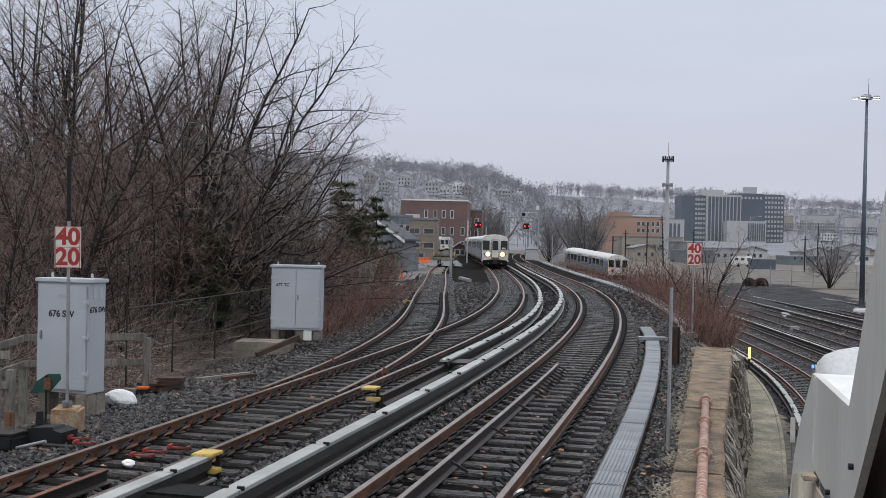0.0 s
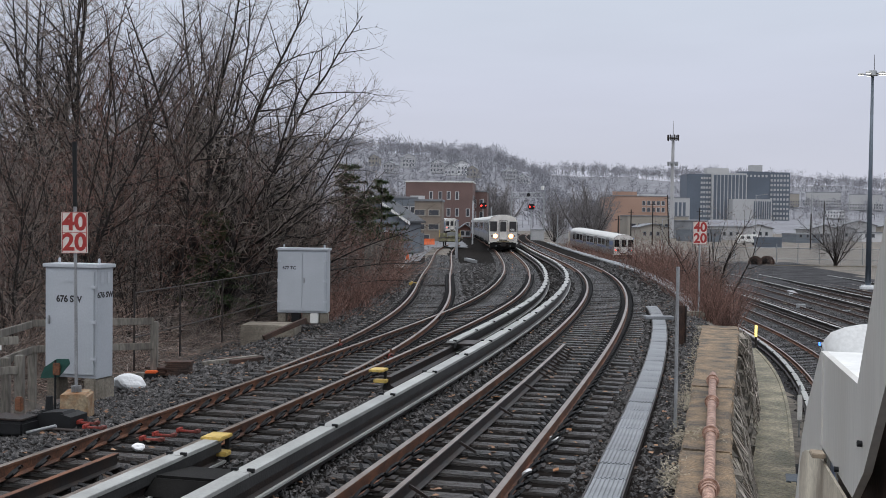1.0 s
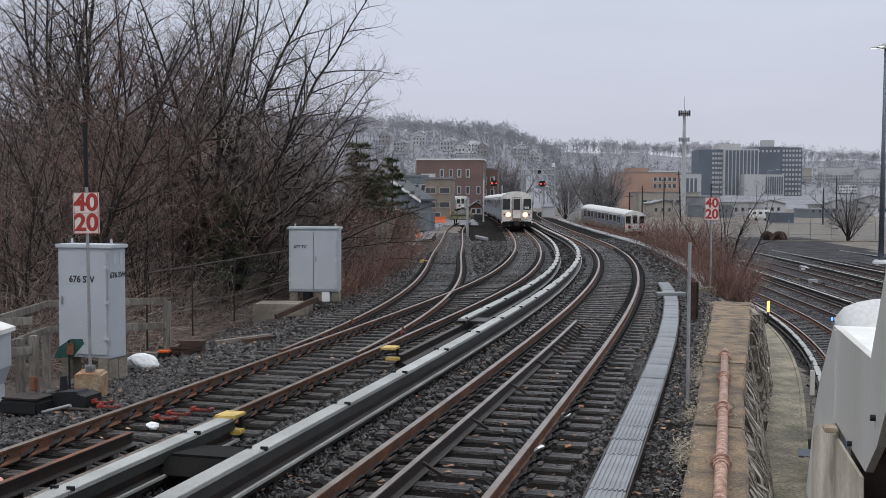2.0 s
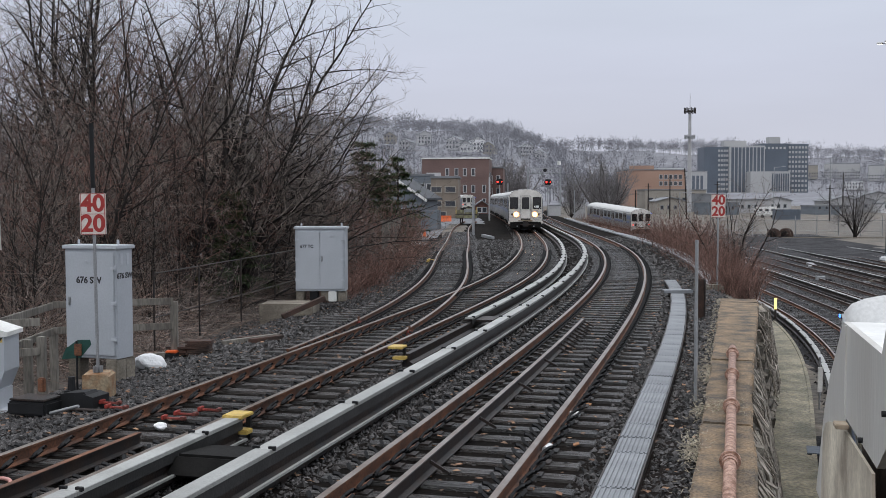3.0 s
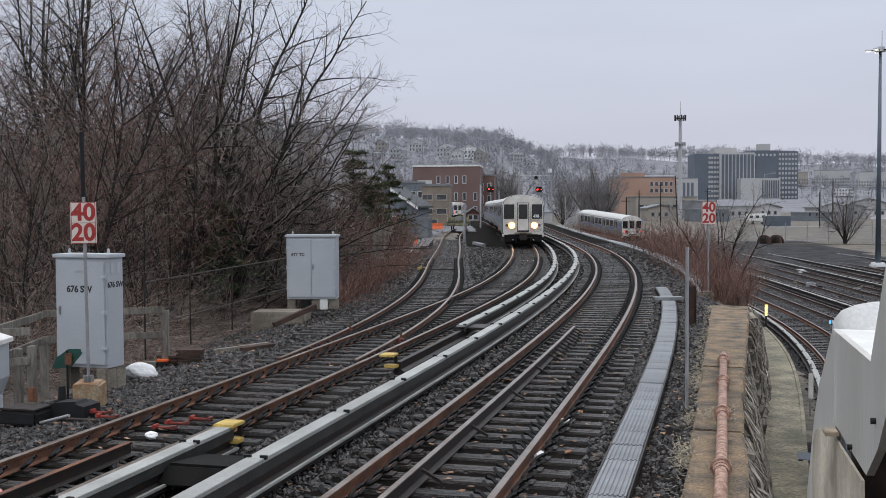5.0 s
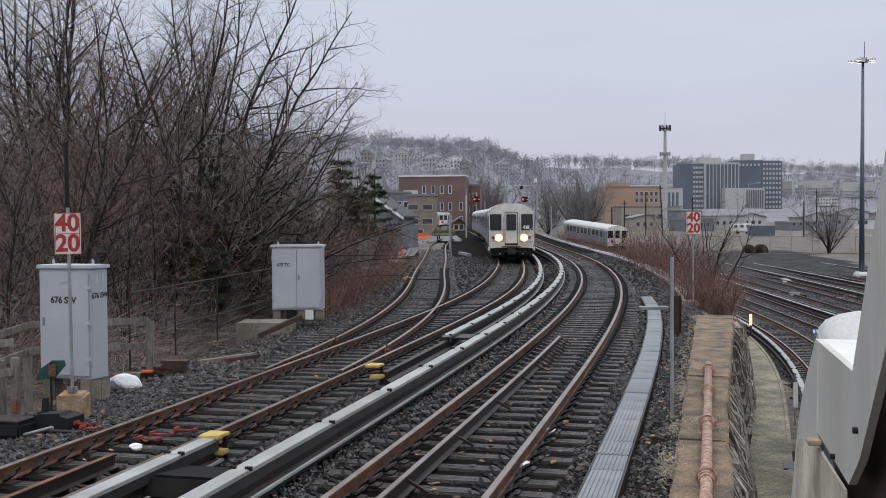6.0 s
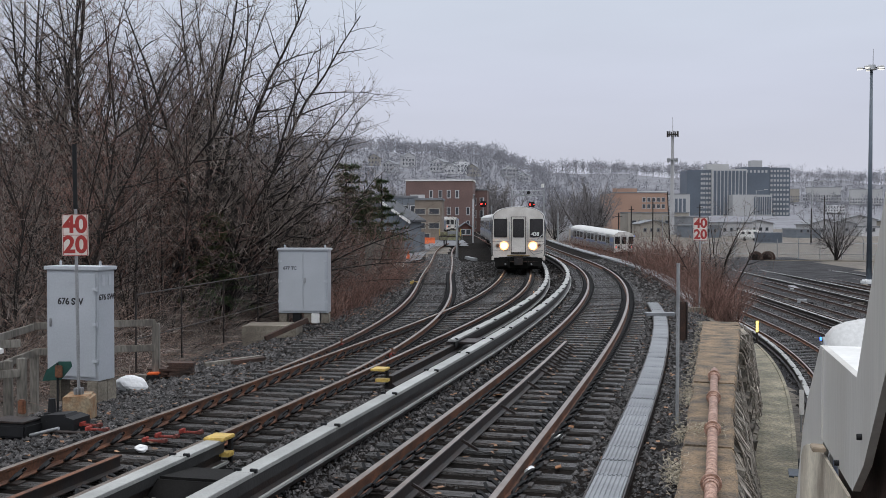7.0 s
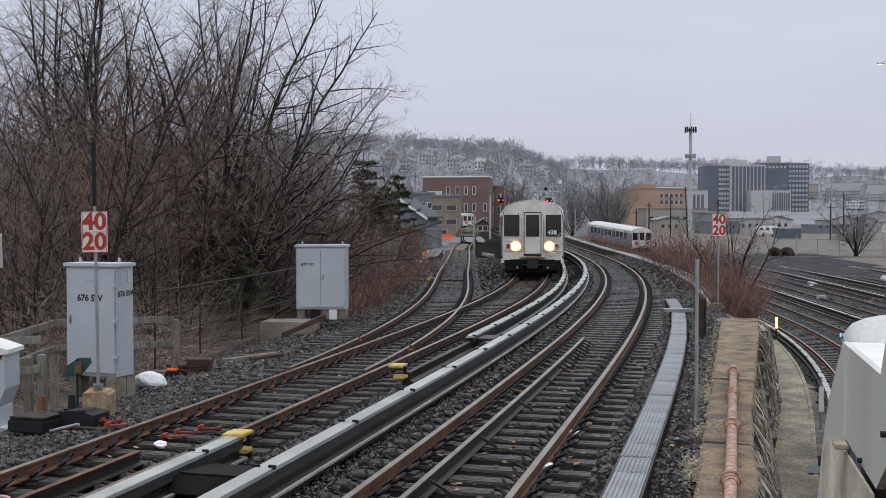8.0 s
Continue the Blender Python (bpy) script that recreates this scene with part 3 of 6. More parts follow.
# dry vines hanging down the face
segs = []
for i in range(460):
    y = rng.uniform(9, WL + .6)
    x, z = .60, rng.uniform(-.9, .0)
    dy = rng.uniform(-.08, .16)
    r = rng.choice((.007, .010, .014, .02))
    for k in range(rng.randrange(4, 10)):
        nz = z - rng.uniform(.12, .35)
        ny = y + dy * .3 + rng.uniform(-.05, .05)
        nx_ = .63 + (-nz) * .185 + rng.uniform(0, .12)
        segs.append((x, y, z, nx_, ny, nz, r, r * .9))
        x, y, z = nx_, ny, nz
v, f = tubes(segs, 4)
tagged(mesh_ob("vines", v, f, VINE, wall), kind="stuff")

segs = []
for i in range(1500):
    y = rng.choice((rng.gauss(12.0, .35), rng.gauss(17.3, .5), rng.uniform(8, WL), rng.uniform(17, WL), rng.gauss(14.2, .25)))
    x, z = rng.gauss(-.06, .07), -.06 + rng.uniform(-.08, .08)
    if abs(y - 14.2) < .6 and rng.random() < .5:
        x, z = rng.uniform(0, .5), .01
    a, ln = rng.uniform(0, 6.28), rng.uniform(.025, .075)
    segs.append((x, y, z, x + math.cos(a) * ln, y + math.sin(a) * ln, z + rng.uniform(-.02, .04), .004, .003))
v, f = tubes(segs, 3)
tagged(mesh_ob("straw", v, f, mat("dry_straw", (.42, .37, .28), .9, 0, .2, 4, 30, 0), wall), kind="stuff")

pipe = empty("pipe", wall_frame(0) @ pose(.33, 0, .10), "faded pink pipe with flanged couplings lying on the coping", "pipe")
part("barrel", cyl(.060, .060, 13.2, 0, 19.1, 0, Matrix.Rotation(radians(90), 4, 'X'), 20), PIPE, pipe, smooth=True)
for y in (8.4, 10.9, 13.75, 16.2, 18.4):
    bm = bmesh.new()
    for a, b, h, o in ((.105, .105, .04, 0), (.08, .08, .12, .035), (.072, .072, .2, .075)):
        add_cyl(bm, a, b, h, 0, y + h / 2 + (0 if o == 0 else -o + .025 * 0), 0, Matrix.Rotation(radians(90), 4, 'X'), 20)
    part("coupling", bm, PIPE, pipe, "bolted coupling ring")

walk_th = empty("walkway", Matrix(), "mossy concrete walkway with a worn kerb beside the lower track", "walkway", kind="structure")
sweep("slab", LINE_D, [(-5.2, -3.7), (-2.2, -3.7), (-2.2, -3.36), (-5.2, -3.36)], 0, 0, LINE_D.s_of_y(4), LINE_D.s_of_y(52), 1, [WALKWAY], walk_th)
sweep("kerb", LINE_D, [(-2.2, -3.7), (-2.09, -3.7), (-2.09, -3.33), (-2.2, -3.33)], 0, 0, LINE_D.s_of_y(4), LINE_D.s_of_y(52), 1, [WALKWAY], walk_th)

beacon = empty("beacon", pose(9.09, 29.2, -.62), "small yellow marker lamp lit at the end of the wall", "marker light")
part("stem", cyl(.03, .03, .28, 0, 0, 0), DARKSTEEL, beacon)
part("lens", cyl(.035, .035, .30, 0, 0, .26), glow("amber_lamp", (1, .80, .22), 1.5), beacon, "glowing amber lens")


# ---- cable trough beside the outer track ----
trough = empty("cable_trough", Matrix(), "grey ribbed metal covers of a cable trough laid in ballast", "cable trough", kind="structure")
TL = Line(-1.13, 0, .267, [(0, 0), (14.5, -.0006), (23, -.0042), (29, -.004), (33, -.011), (40, -.004), (90, -.003)])


def trough_panel():
    bm = box(.36, .735, .03, 0, 0, -.03, None, .004)
    for i in range(7):
        add_box(bm, .016, .72, .012, -.147 + i * .049, 0, 0)
    me = bpy.data.meshes.new("cover_panel")
    bm.to_mesh(me)
    bm.free()
    me.materials.append(GRATING)
    return me


panel = trough_panel()
for s in np.arange(TL.s_of_y(7), TL.s_of_y(36.5), .75):
    x, y, h = TL.at(s)
    put("cover_panel", panel, Matrix.Translation((x, y, -.12 + rng.uniform(-.006, .006))) @ Matrix.Rotation(-h + rng.uniform(-.012, .012), 4, 'Z') @ Matrix.Rotation(rng.uniform(-.015, .015), 4, 'Y'), trough)
sweep("trough_side", TL, [(-.205, -.35), (-.186, -.35), (-.186, -.13), (-.205, -.13)], 0, 0, TL.s_of_y(6), TL.s_of_y(36.5), .7, [DARKSTEEL], trough)
sweep("trough_side", TL, [(.186, -.35), (.205, -.35), (.205, -.13), (.186, -.13)], 0, 0, TL.s_of_y(6), TL.s_of_y(36.5), .7, [DARKSTEEL], trough)
xt, yt, ht = TL.at(TL.s_of_y(31.6))
part("cross_slab", box(.86, .34, .09, 0, 0, 0, None, .008), GRATING, trough, "pale slab laid across the trough").matrix_basis = Matrix.Translation((xt, yt, -.12)) @ Matrix.Rotation(.05, 4, 'Z')
for i, o in enumerate((2.75, 2.95, 3.2)):
    s0 = LINE_A.s_of_y(33.5 + i * 1.2)
    c_ = sweep("conduit", LINE_A, [(-.06, -.05), (0, -.08), (.06, -.05), (.06, .04), (0, .07), (-.06, .04)], o, lambda ss: -.08 + .012 * np.sin(ss * .31 + 2 * i), s0, LINE_A.s_of_y(150), 1.0, [GALV], None)
    tagged(c_, "long grey conduit lying along the edge of the ballast", "conduit", "conduits along the ballast edge")


# ---- signs, posts ----
def speed_sign(name, m, pole_h, pole_r, board_z, label, base=True, mast=0.0, w=.40):
    th = empty(name, m, label, "sign", "speed signs beside the tracks")
    part("pole", cyl(pole_r, pole_r, pole_h, 0, 0, .0), GALV, th, "rust-streaked grey pole")
    if mast:
        part("upper_pole", cyl(.036, .036, mast, 0, 0, pole_h), BLACK, th, "dark upper pole")
    bd = part("board", box(w, .02, w * 1.62, 0, -pole_r - .012, board_z, None, .006), SIGNWHITE, th, "white board with red numbers")
    t = Matrix.Translation((0, -pole_r - .026, 0)) @ Matrix.Rotation(radians(90), 4, 'X')
    for txt, zz in (("40", 1.20), ("20", .41)):
        ob = letters(txt, w * .92, RED, th, Matrix.Translation((0, -pole_r - .024, board_z + w * zz)) @ Matrix.Rotation(radians(90), 4, 'X'), "red_number")
    bmk = bmesh.new()
    for sx, sy, xx, zz in ((w, .012, 0, 0), (w, .012, 0, w * .81 - .006), (w, .012, 0, w * 1.62 - .012)):
        add_box(bmk, sx - .03, .004, .008, xx, 0, zz + .002)
    for xx in (-w / 2 + .017, w / 2 - .017):
        add_box(bmk, .008, .004, w * 1.58, xx, 0, .014)
    part("red_border", bmk, RED, th).matrix_basis = Matrix.Translation((0, -pole_r - .024, board_z))
    if base:
        bm = box(.44, .44, .46, 0, 0, -.46, None, .03)
        for v in bm.verts:
            v.co += Vector((rng.uniform(-.02, .02), rng.uniform(-.02, .02), rng.uniform(-.02, .02)))
        part("footing", bm, mat("rusty_concrete", (.30, .24, .16), .85, 0, .25, 4, 30, .5, (.2, .09, .035)), th, "rust-stained concrete footing")
        bm = bmesh.new()
        for a in range(4):
            add_box(bm, .16, .012, .1, 0, 0, 0, Matrix.Rotation(a * math.pi / 4, 4, 'Z'))
        part("foot_flange", bm, GALV, th)
    return th


speed_sign("speed_sign", pose(-5.53, 17.15, -.10, 0, -.6, 4), 2.95, .027, 2.21, "white speed sign with red 40 and 20 on a rusty pole", True, 1.03, .405)
speed_sign("speed_sign", pose(8.42, 32.8, -.2, 0, 0, 0), 2.98, .028, 2.28, "white speed sign with red numbers above red brush", False, 0, .43)
bm = box(.5, .45, .2, 8.35, 32.9, -.18, None, .05)
tagged(part("footing_block", bm, CONCRETE, None), "old concrete footing block at a sign pole", "concrete block")
tagged(part("marker_post", cyl(.025, .025, 2.34, 3.548, 14.97, -.25), GALV, None), "slim pale grey post standing in the ballast", "post")
stump = empty("dark_post", pose(6.12, 25.4, -.25), "short dark channel-steel post beside the trough", "post")
part("web", box(.18, .02, 1.0, 0, 0, 0), OLDRUST, stump)
part("flange", box(.02, .1, 1.0, -.09, -.05, 0), DARKSTEEL, stump)
part("flange", box(.02, .1, 1.0, .09, -.05, 0), DARKSTEEL, stump)


# ---- signal cabinets ----
def cabinet(name, m, w, d, h, doors, text, label, legs, side_text=False):
    th = empty(name, m, label, "signal cabinet", "grey signal cabinets")
    part("body", box(w, d, h, 0, d / 2, 0, None, .01), CABGREY, th)
    part("top_cap", box(w + .08, d + .08, .07, 0, d / 2, h + .002, None, .012), CABTRIM, th)
    dw = (w - .08) / doors
    for i in range(doors):
        x = -w / 2 + .04 + dw * (i + .5)
        dr = part("door", box(dw - .012, .03, h - .12, x, -.017, .06, None, .008), CABGREY, th)
        hx = -dw / 2 + .07 if (doors == 1) else (dw / 2 - .06 if i == 0 else -dw / 2 + .06)
        if doors == 1 or i == 1:
            bm = box(.05, .02, .16, x + hx, -.04, h * .48, None, .008)
            add_cyl(bm, .018, .018, .1, x + hx, -.05, h * .49, None, 8)
            part("handle", bm, GALV, dr, "steel swing handle")
        hg = dw / 2 - .02 if (doors == 1 or i == 1) else -dw / 2 + .02
        for zz in (.17, .5, .82):
            bm = box(.09, .03, .045, x + hg, -.035, h * zz)
            add_cyl(bm, .012, .012, .09, x + hg + (.05 if hg > 0 else -.05), -.035, h * zz - .02, None, 8)
            part("hinge", bm, CABTRIM, dr)
        for zz in (.13, .88):
            for k in range(2):
                bm = bmesh.new()
                for q in range(3):
                    add_box(bm, .055, .008, .008, x + (k - .5) * .09 + (0 if doors == 2 else -.02), -.036, h * zz - .02 + q * .02)
                part("louvre", bm, CABTRIM, dr)
    for i, x in enumerate((-w / 2 + .13, w / 2 - .13)):
        bm = box(.05, .02, .1, x, d * .5, h + .07, None, .015)
        part("lifting_eye", bm, CABTRIM, th)
    ts = .165 if doors == 1 else .125
    letters(text, ts, LETTER, th, Matrix.Translation((-.02 if doors == 1 else -w * .25 - .02, -.034, h * (.715 if doors == 1 else .72))) @ Matrix.Rotation(radians(90), 4, 'X'))
    if side_text:
        letters(text, .14, LETTER, th, Matrix.Translation((w / 2 + .002, d * .5, h * .755)) @ Matrix.Rotation(radians(90), 4, 'Z') @ Matrix.Rotation(radians(90), 4, 'X'))
        for k in range(2):
            part("side_vent", box(.012, .09, .2, w / 2 + .004, d * (.3 + .4 * k), h * .86, None, .004), CABTRIM, th)
    for x, y, lh, lm in legs:
        part("foot_block", box(.24, .3, lh, x, y, -lh, None, .02), lm, th, "concrete foot block")
    return th


cabinet("signal_cabinet", pose(-6.375, 19.45, -.215, 0, 0, -19), 1.11, .47, 1.985, 1, "676 SW", "tall grey one-door cabinet lettered 676 SW behind a sign", [(-.44, .2, .42, CONCRETE), (.42, .12, .42, CONCRETE), (.42, .4, .42, CONCRETE)], True)
cabinet("signal_cabinet", pose(-3.53, 31.0, .0, 0, 0, -3), 1.44, .6, 1.8, 2, "677 TC", "grey two-door cabinet lettered 677 TC on a concrete slab", [(-.6, .2, .3, CONCRETE), (-.2, .2, .3, BLACK), (.12, .2, .3, CONCRETE), (.35, .15, .3, WHITE), (.62, .2, .3, CONCRETE)])
tagged(part("concrete_slab", box(1.5, 1.1, .62, -4.3, 30.2, -.86, Matrix.Rotation(-.06, 4, 'Z'), .03), CONCRETE, None), "low concrete slab under a signal cabinet", "concrete block")
tagged(part("rusty_beam", box(1.3, .16, .13, -3.75, 29.1, -.33, Matrix.Rotation(.5, 4, 'Z') @ Matrix.Rotation(-.35, 4, 'Y'), .01), OLDRUST, None), "dark rusty beam leaning on the slab", "beam")


# ---- things beside the switch ----
def ground_at(x, y):
    return float(ground_z(np.array(x, float), np.array(y, float)))


flag = empty("marker_flag", pose(-6.02, 17.6, ground_at(-6.02, 17.6)), "dark green sheet marker on a thin black stake", "marker")
part("stake", cyl(.018, .018, .92, 0, 0, 0), BLACK, flag)
part("sheet", prism([(-.25, .34), (.06, .36), (.24, .58), (.22, .66), (.02, .66), (-.18, .52)], .012), GREENFLAG, flag).matrix_basis = pose(0, 0, .28)
part("clip", box(.12, .03, .2, .03, -.03, .4, None, .01), RUST, flag, "rusty red clip").matrix_basis = pose(0, 0, .28)

sw = empty("switch_machine", pose(-5.75, 15.9, -.55, 0, 0, -16), "black electric switch machine beside the rail", "switch machine")
part("motor_case", box(.66, .48, .2, -.25, -.15, .06, None, .03), BLACK, sw)
part("gear_case", prism([(-.1, .04), (.62, .04), (.62, .3), (.45, .34), (.05, .22), (-.1, .16)], .42), BLACK, sw)
part("junction", cyl(.09, .06, .22, -.05, .35, .1), BLACK, sw)
part("cover_lid", box(.6, .44, .03, -.25, -.15, .27, None, .01), DARKSTEEL, sw)
part("motor_hood", prism([(-.02, .18), (.50, .18), (.54, .28), (.46, .37), (.12, .34), (-.02, .27)], .30), BLACK, sw).matrix_basis = pose(0, .02, 0)
part("cable_gland", cyl(.07, .05, .3, -.02, .4, .22), BLACK, sw)
part("crank_bracket", box(.12, .08, .22, -.4, .2, .3, None, .02), RUST, sw)
part("throw_rod", cyl(.03, .03, 1.3, .2, -.05, .12, Matrix.Rotation(radians(90), 4, 'Y')), DARKSTEEL, sw)
part("base_timber", box(1.5, .3, .1, .05, .0, -.05, None, .01), WOOD, sw)
part("base_timber", box(1.3, .28, .1, -.3, .5, -.05, None, .01), WOOD, sw)
part("hose", cyl(.025, .025, .5, .1, -.3, .1, Matrix.Rotation(radians(75), 4, 'Y')), GALV, sw)

bag = bmesh.new()
bmesh.ops.create_icosphere(bag, subdivisions=3, radius=.3)
for v in bag.verts:
    n_ = noise.noise(v.co * 4) * .09 + noise.noise(v.co * 11) * .035
    v.co = Vector((v.co.x * 1.05, v.co.y * .7, max(-.12, v.co.z * .62))) * (1 + n_ * 2.2)
tagged(part("plastic_bag", bag, PLASTIC, None), "crumpled white plastic bag on the ballast", "bag").matrix_basis = pose(-5.62, 20.6, ground_at(-5.62, 20.6) + .11, 0, 8, 20)

RED_SPOTS = ((-4.95, 15.9, .3), (-4.75, 15.55, .3), (-3.62, 15.05, .2), (-3.35, 15.35, .2), (-3.72, 14.75, .2))
for x, y, a in RED_SPOTS:
    th = empty("rail_clamp", pose(x, y, -.375, 0, 0, -14), "red painted steel clamp lying on the ties", "clamp", "red clamps at the switch")
    part("bar", box(.36, .05, .03, 0, 0, 0, None, .008), CLAMPRED, th)
    part("jaw", box(.05, .14, .06, -.14, 0, 0, None, .008), CLAMPRED, th)
    part("jaw", box(.06, .11, .05, .14, 0, 0, None, .008), CLAMPRED, th)
for x, y in ((-1.98, 25.3), (-.72, 23.4)):
    th = empty("rail_clamp", pose(x, y, Z_B - .16, 0, 0, -12), "red painted block clamped to the rail", "clamp", "red clamps at the switch")
    part("block", box(.11, .17, .11, 0, 0, .02, None, .015), CLAMPRED, th)
    part("bolt", cyl(.025, .025, .1, 0, 0, .14), RUST, th)

stack = empty("tie_plate_stack", pose(-5.1, 22.4, ground_at(-5.1, 22.4)), "stack of rusty tie plates beside the track", "plate stack")
for i in range(7):
    part("plate", box(.5 + rng.uniform(-.05, .05), .3, .038, rng.uniform(-.04, .04), 0, i * .043, Matrix.Rotation(rng.uniform(-.15, .15), 4, 'Z'), .005), OLDRUST, stack)
for i in range(4):
    part("plate", box(.45, .3, .038, -.42 + rng.uniform(-.04, .04), .05, i * .043, Matrix.Rotation(rng.uniform(-.15, .15), 4, 'Z'), .005), OLDRUST, stack)
toolcase = empty("tool_case", pose(-5.62, 22.2, ground_at(-5.62, 22.2)), "small orange and black case on the ballast", "case")
part("shell", box(.26, .2, .14, 0, 0, 0, None, .02), BLACK, toolcase)
part("lid", box(.24, .19, .05, 0, 0, .142, None, .015), ORANGE, toolcase, "orange lid")
for x, y, a, ln in ((-4.3, 24.0, .5, 1.3), (-4.15, 24.2, .4, 1.0), (-3.9, 23.7, .6, .8), (-5.6, 23.2, .2, 1.6)):
    bm = box(ln, .16, .12, 0, 0, 0, None, .012)
    tagged(part("old_timber", bm, OLDRUST if ln < 1.1 else WOOD, None), "old weathered timber lying on the ballast", "timber", "loose timbers").matrix_basis = pose(x, y, ground_at(x, y) - .02, 0, rng.uniform(-4, 4), math.degrees(a))
for x, y, a in ((1.17, 11.95, 60), (1.71, 13.9, 20)):
    cup = empty("paper_cup", pose(x, y, -.13, 0, 0, a), "white paper cup lying beside the rail", "cup", "white litter")
    part("cup_wall", cyl(.034, .045, .13, -.06, 0, 0, Matrix.Rotation(radians(90), 4, 'Y'), 14), PLASTIC, cup)
    part("rim", cyl(.048, .048, .012, .062, 0, 0, Matrix.Rotation(radians(90), 4, 'Y'), 14), PLASTIC, cup)
bm = bmesh.new()
bmesh.ops.create_icosphere(bm, subdivisions=3, radius=.09)
for v in bm.verts:
    v.co *= 1 + noise.noise(v.co * 14) * .35
    v.co.z *= .6
tagged(part("litter", bm, PLASTIC, None), "crumpled white litter between the rails", "litter").matrix_basis = pose(-3.78, 14.3, -.37)
for x, y, z in ((2.02, 14.85, -.2), (1.55, 12.35, -.18), (1.2, 17.5, -.18), (2.75, 18.9, -.18), (-4.85, 14.4, -.4)):
    tagged(part("dead_leaf", box(.1, .07, .012, x, y, z, Matrix.Rotation(x * 3, 4, 'Z') @ Matrix.Rotation(.3, 4, 'X')), mat("dead_leaf_brown", (.3, .14, .06), .8, 0, .2, 8, 40, .1), None), "dry brown leaf on the ballast", "leaf", "dead leaves")
tarp = bmesh.new()
for v in add_box(tarp, .92, 1.05, .23, 0, 0, 0, None, .03):
    if v.co.z > .15:
        v.co.x *= .84
        v.co.y *= .78
        v.co.z -= .10 * (v.co.y + .4)
tagged(part("rubber_mat", tarp, UNDER, None), "black rubber mat laid over the third rail gap", "mat").matrix_basis = pose(-2.38, 11.7, -.28, 0, 0, -15)
tagged(part("junction_plate", box(.7, .8, .05, 0, 0, 0, None, .01), DARKSTEEL, None), "dark steel plate between two third rails", "plate").matrix_basis = pose(.9, 24.6, -.12, 0, 0, -14)
hose_pts = [(-5.1, 11.4, -.38), (-4.75, 11.5, -.34), (-4.6, 11.25, -.36), (-4.75, 11.0, -.38), (-5.1, 10.9, -.38)]
cu = bpy.data.curves.new("cable", 'CURVE')
cu.dimensions, cu.bevel_depth = '3D', .022
sp = cu.splines.new('BEZIER')
sp.bezier_points.add(len(hose_pts) - 1)
for bp_, p in zip(sp.bezier_points, hose_pts):
    bp_.co = p
    bp_.handle_left_type = bp_.handle_right_type = 'AUTO'
tmp = bpy.data.objects.new("tmp", cu)
me = bpy.data.meshes.new_from_object(tmp)
bpy.data.objects.remove(tmp)
me.materials.clear()
me.materials.append(mat("pink_cable", (.5, .25, .22), .5, 0, .1, 5, 40, .05))
tagged(new("bond_cable", me), "looped pink bonding cable at the rail", "cable")

# wooden fence behind the cabinet
fence = empty("wooden_fence", Matrix(), "grey weathered post and rail fence behind a cabinet", "fence")


def fence_run(a, b, zt):
    ax, ay = a
    bx, by = b
    ln, ang = math.hypot(bx - ax, by - ay), math.atan2(by - ay, bx - ax)
    for zz in (0, -.52):
        part("fence_rail", box(ln, .05, .14, (ax + bx) / 2, (ay + by) / 2, zt + zz - .14, Matrix.Rotation(ang, 4, 'Z'), .008), WOOD, fence)


for x, y in ((-5.6, 22.35), (-7.85, 21.6), (-7.05, 18.8), (-7.6, 19.6)):
    part("fence_post", box(.14, .14, 1.25, x, y, ground_at(x, y) - .05, None, .01), WOOD, fence)
fence_run((-5.6, 22.3), (-7.85, 21.55), .62)
fence_run((-7.85, 21.55), (-7.7, 18.2), .60)
fence_run((-7.05, 18.75), (-9.5, 17.2), .60)

# wayside box with solar panel at the picture's left limit
way = empty("wayside_box", pose(-7.27, 16.7, -.62), "grey wayside equipment box with hazard stripe and solar panel", "equipment box")
part("housing", prism([(-.8, .3), (.3, .3), (.42, .6), (.42, 1.15), (-.8, 1.15)], .6), CABGREY, way)
part("lid", prism([(-.82, 1.152), (.47, 1.152), (.47, 1.22), (.1, 1.34), (-.82, 1.34)], .66), WHITE, way, "pale sloping lid")
part("leg", box(.05, .5, .4, .3, .3, -.1), CABTRIM, way)
part("base_frame", box(1.3, .6, .05, -.2, .3, -.05), CABTRIM, way)
for i in range(6):
    part("stripe", prism([(-.36 + i * .13, 1.06), (-.30 + i * .13, 1.06), (-.24 + i * .13, 1.14), (-.30 + i * .13, 1.14)], .004), BLACK, way).matrix_basis = pose(0, -.006, 0)
part("stripe_band", box(.8, .003, .08, .0, -.0015, 1.06), YELLOW, way, "yellow and black hazard band")
part("panel_pole", cyl(.05, .05, 3.4, -.02, .35, 0), GALV, way)
part("solar_panel", box(.66, .03, .6, 0, 0, 0, None, .006), WHITE, way, "tilted pale solar panel").matrix_basis = pose(.02, .1, 2.5, 28, 0, 20)

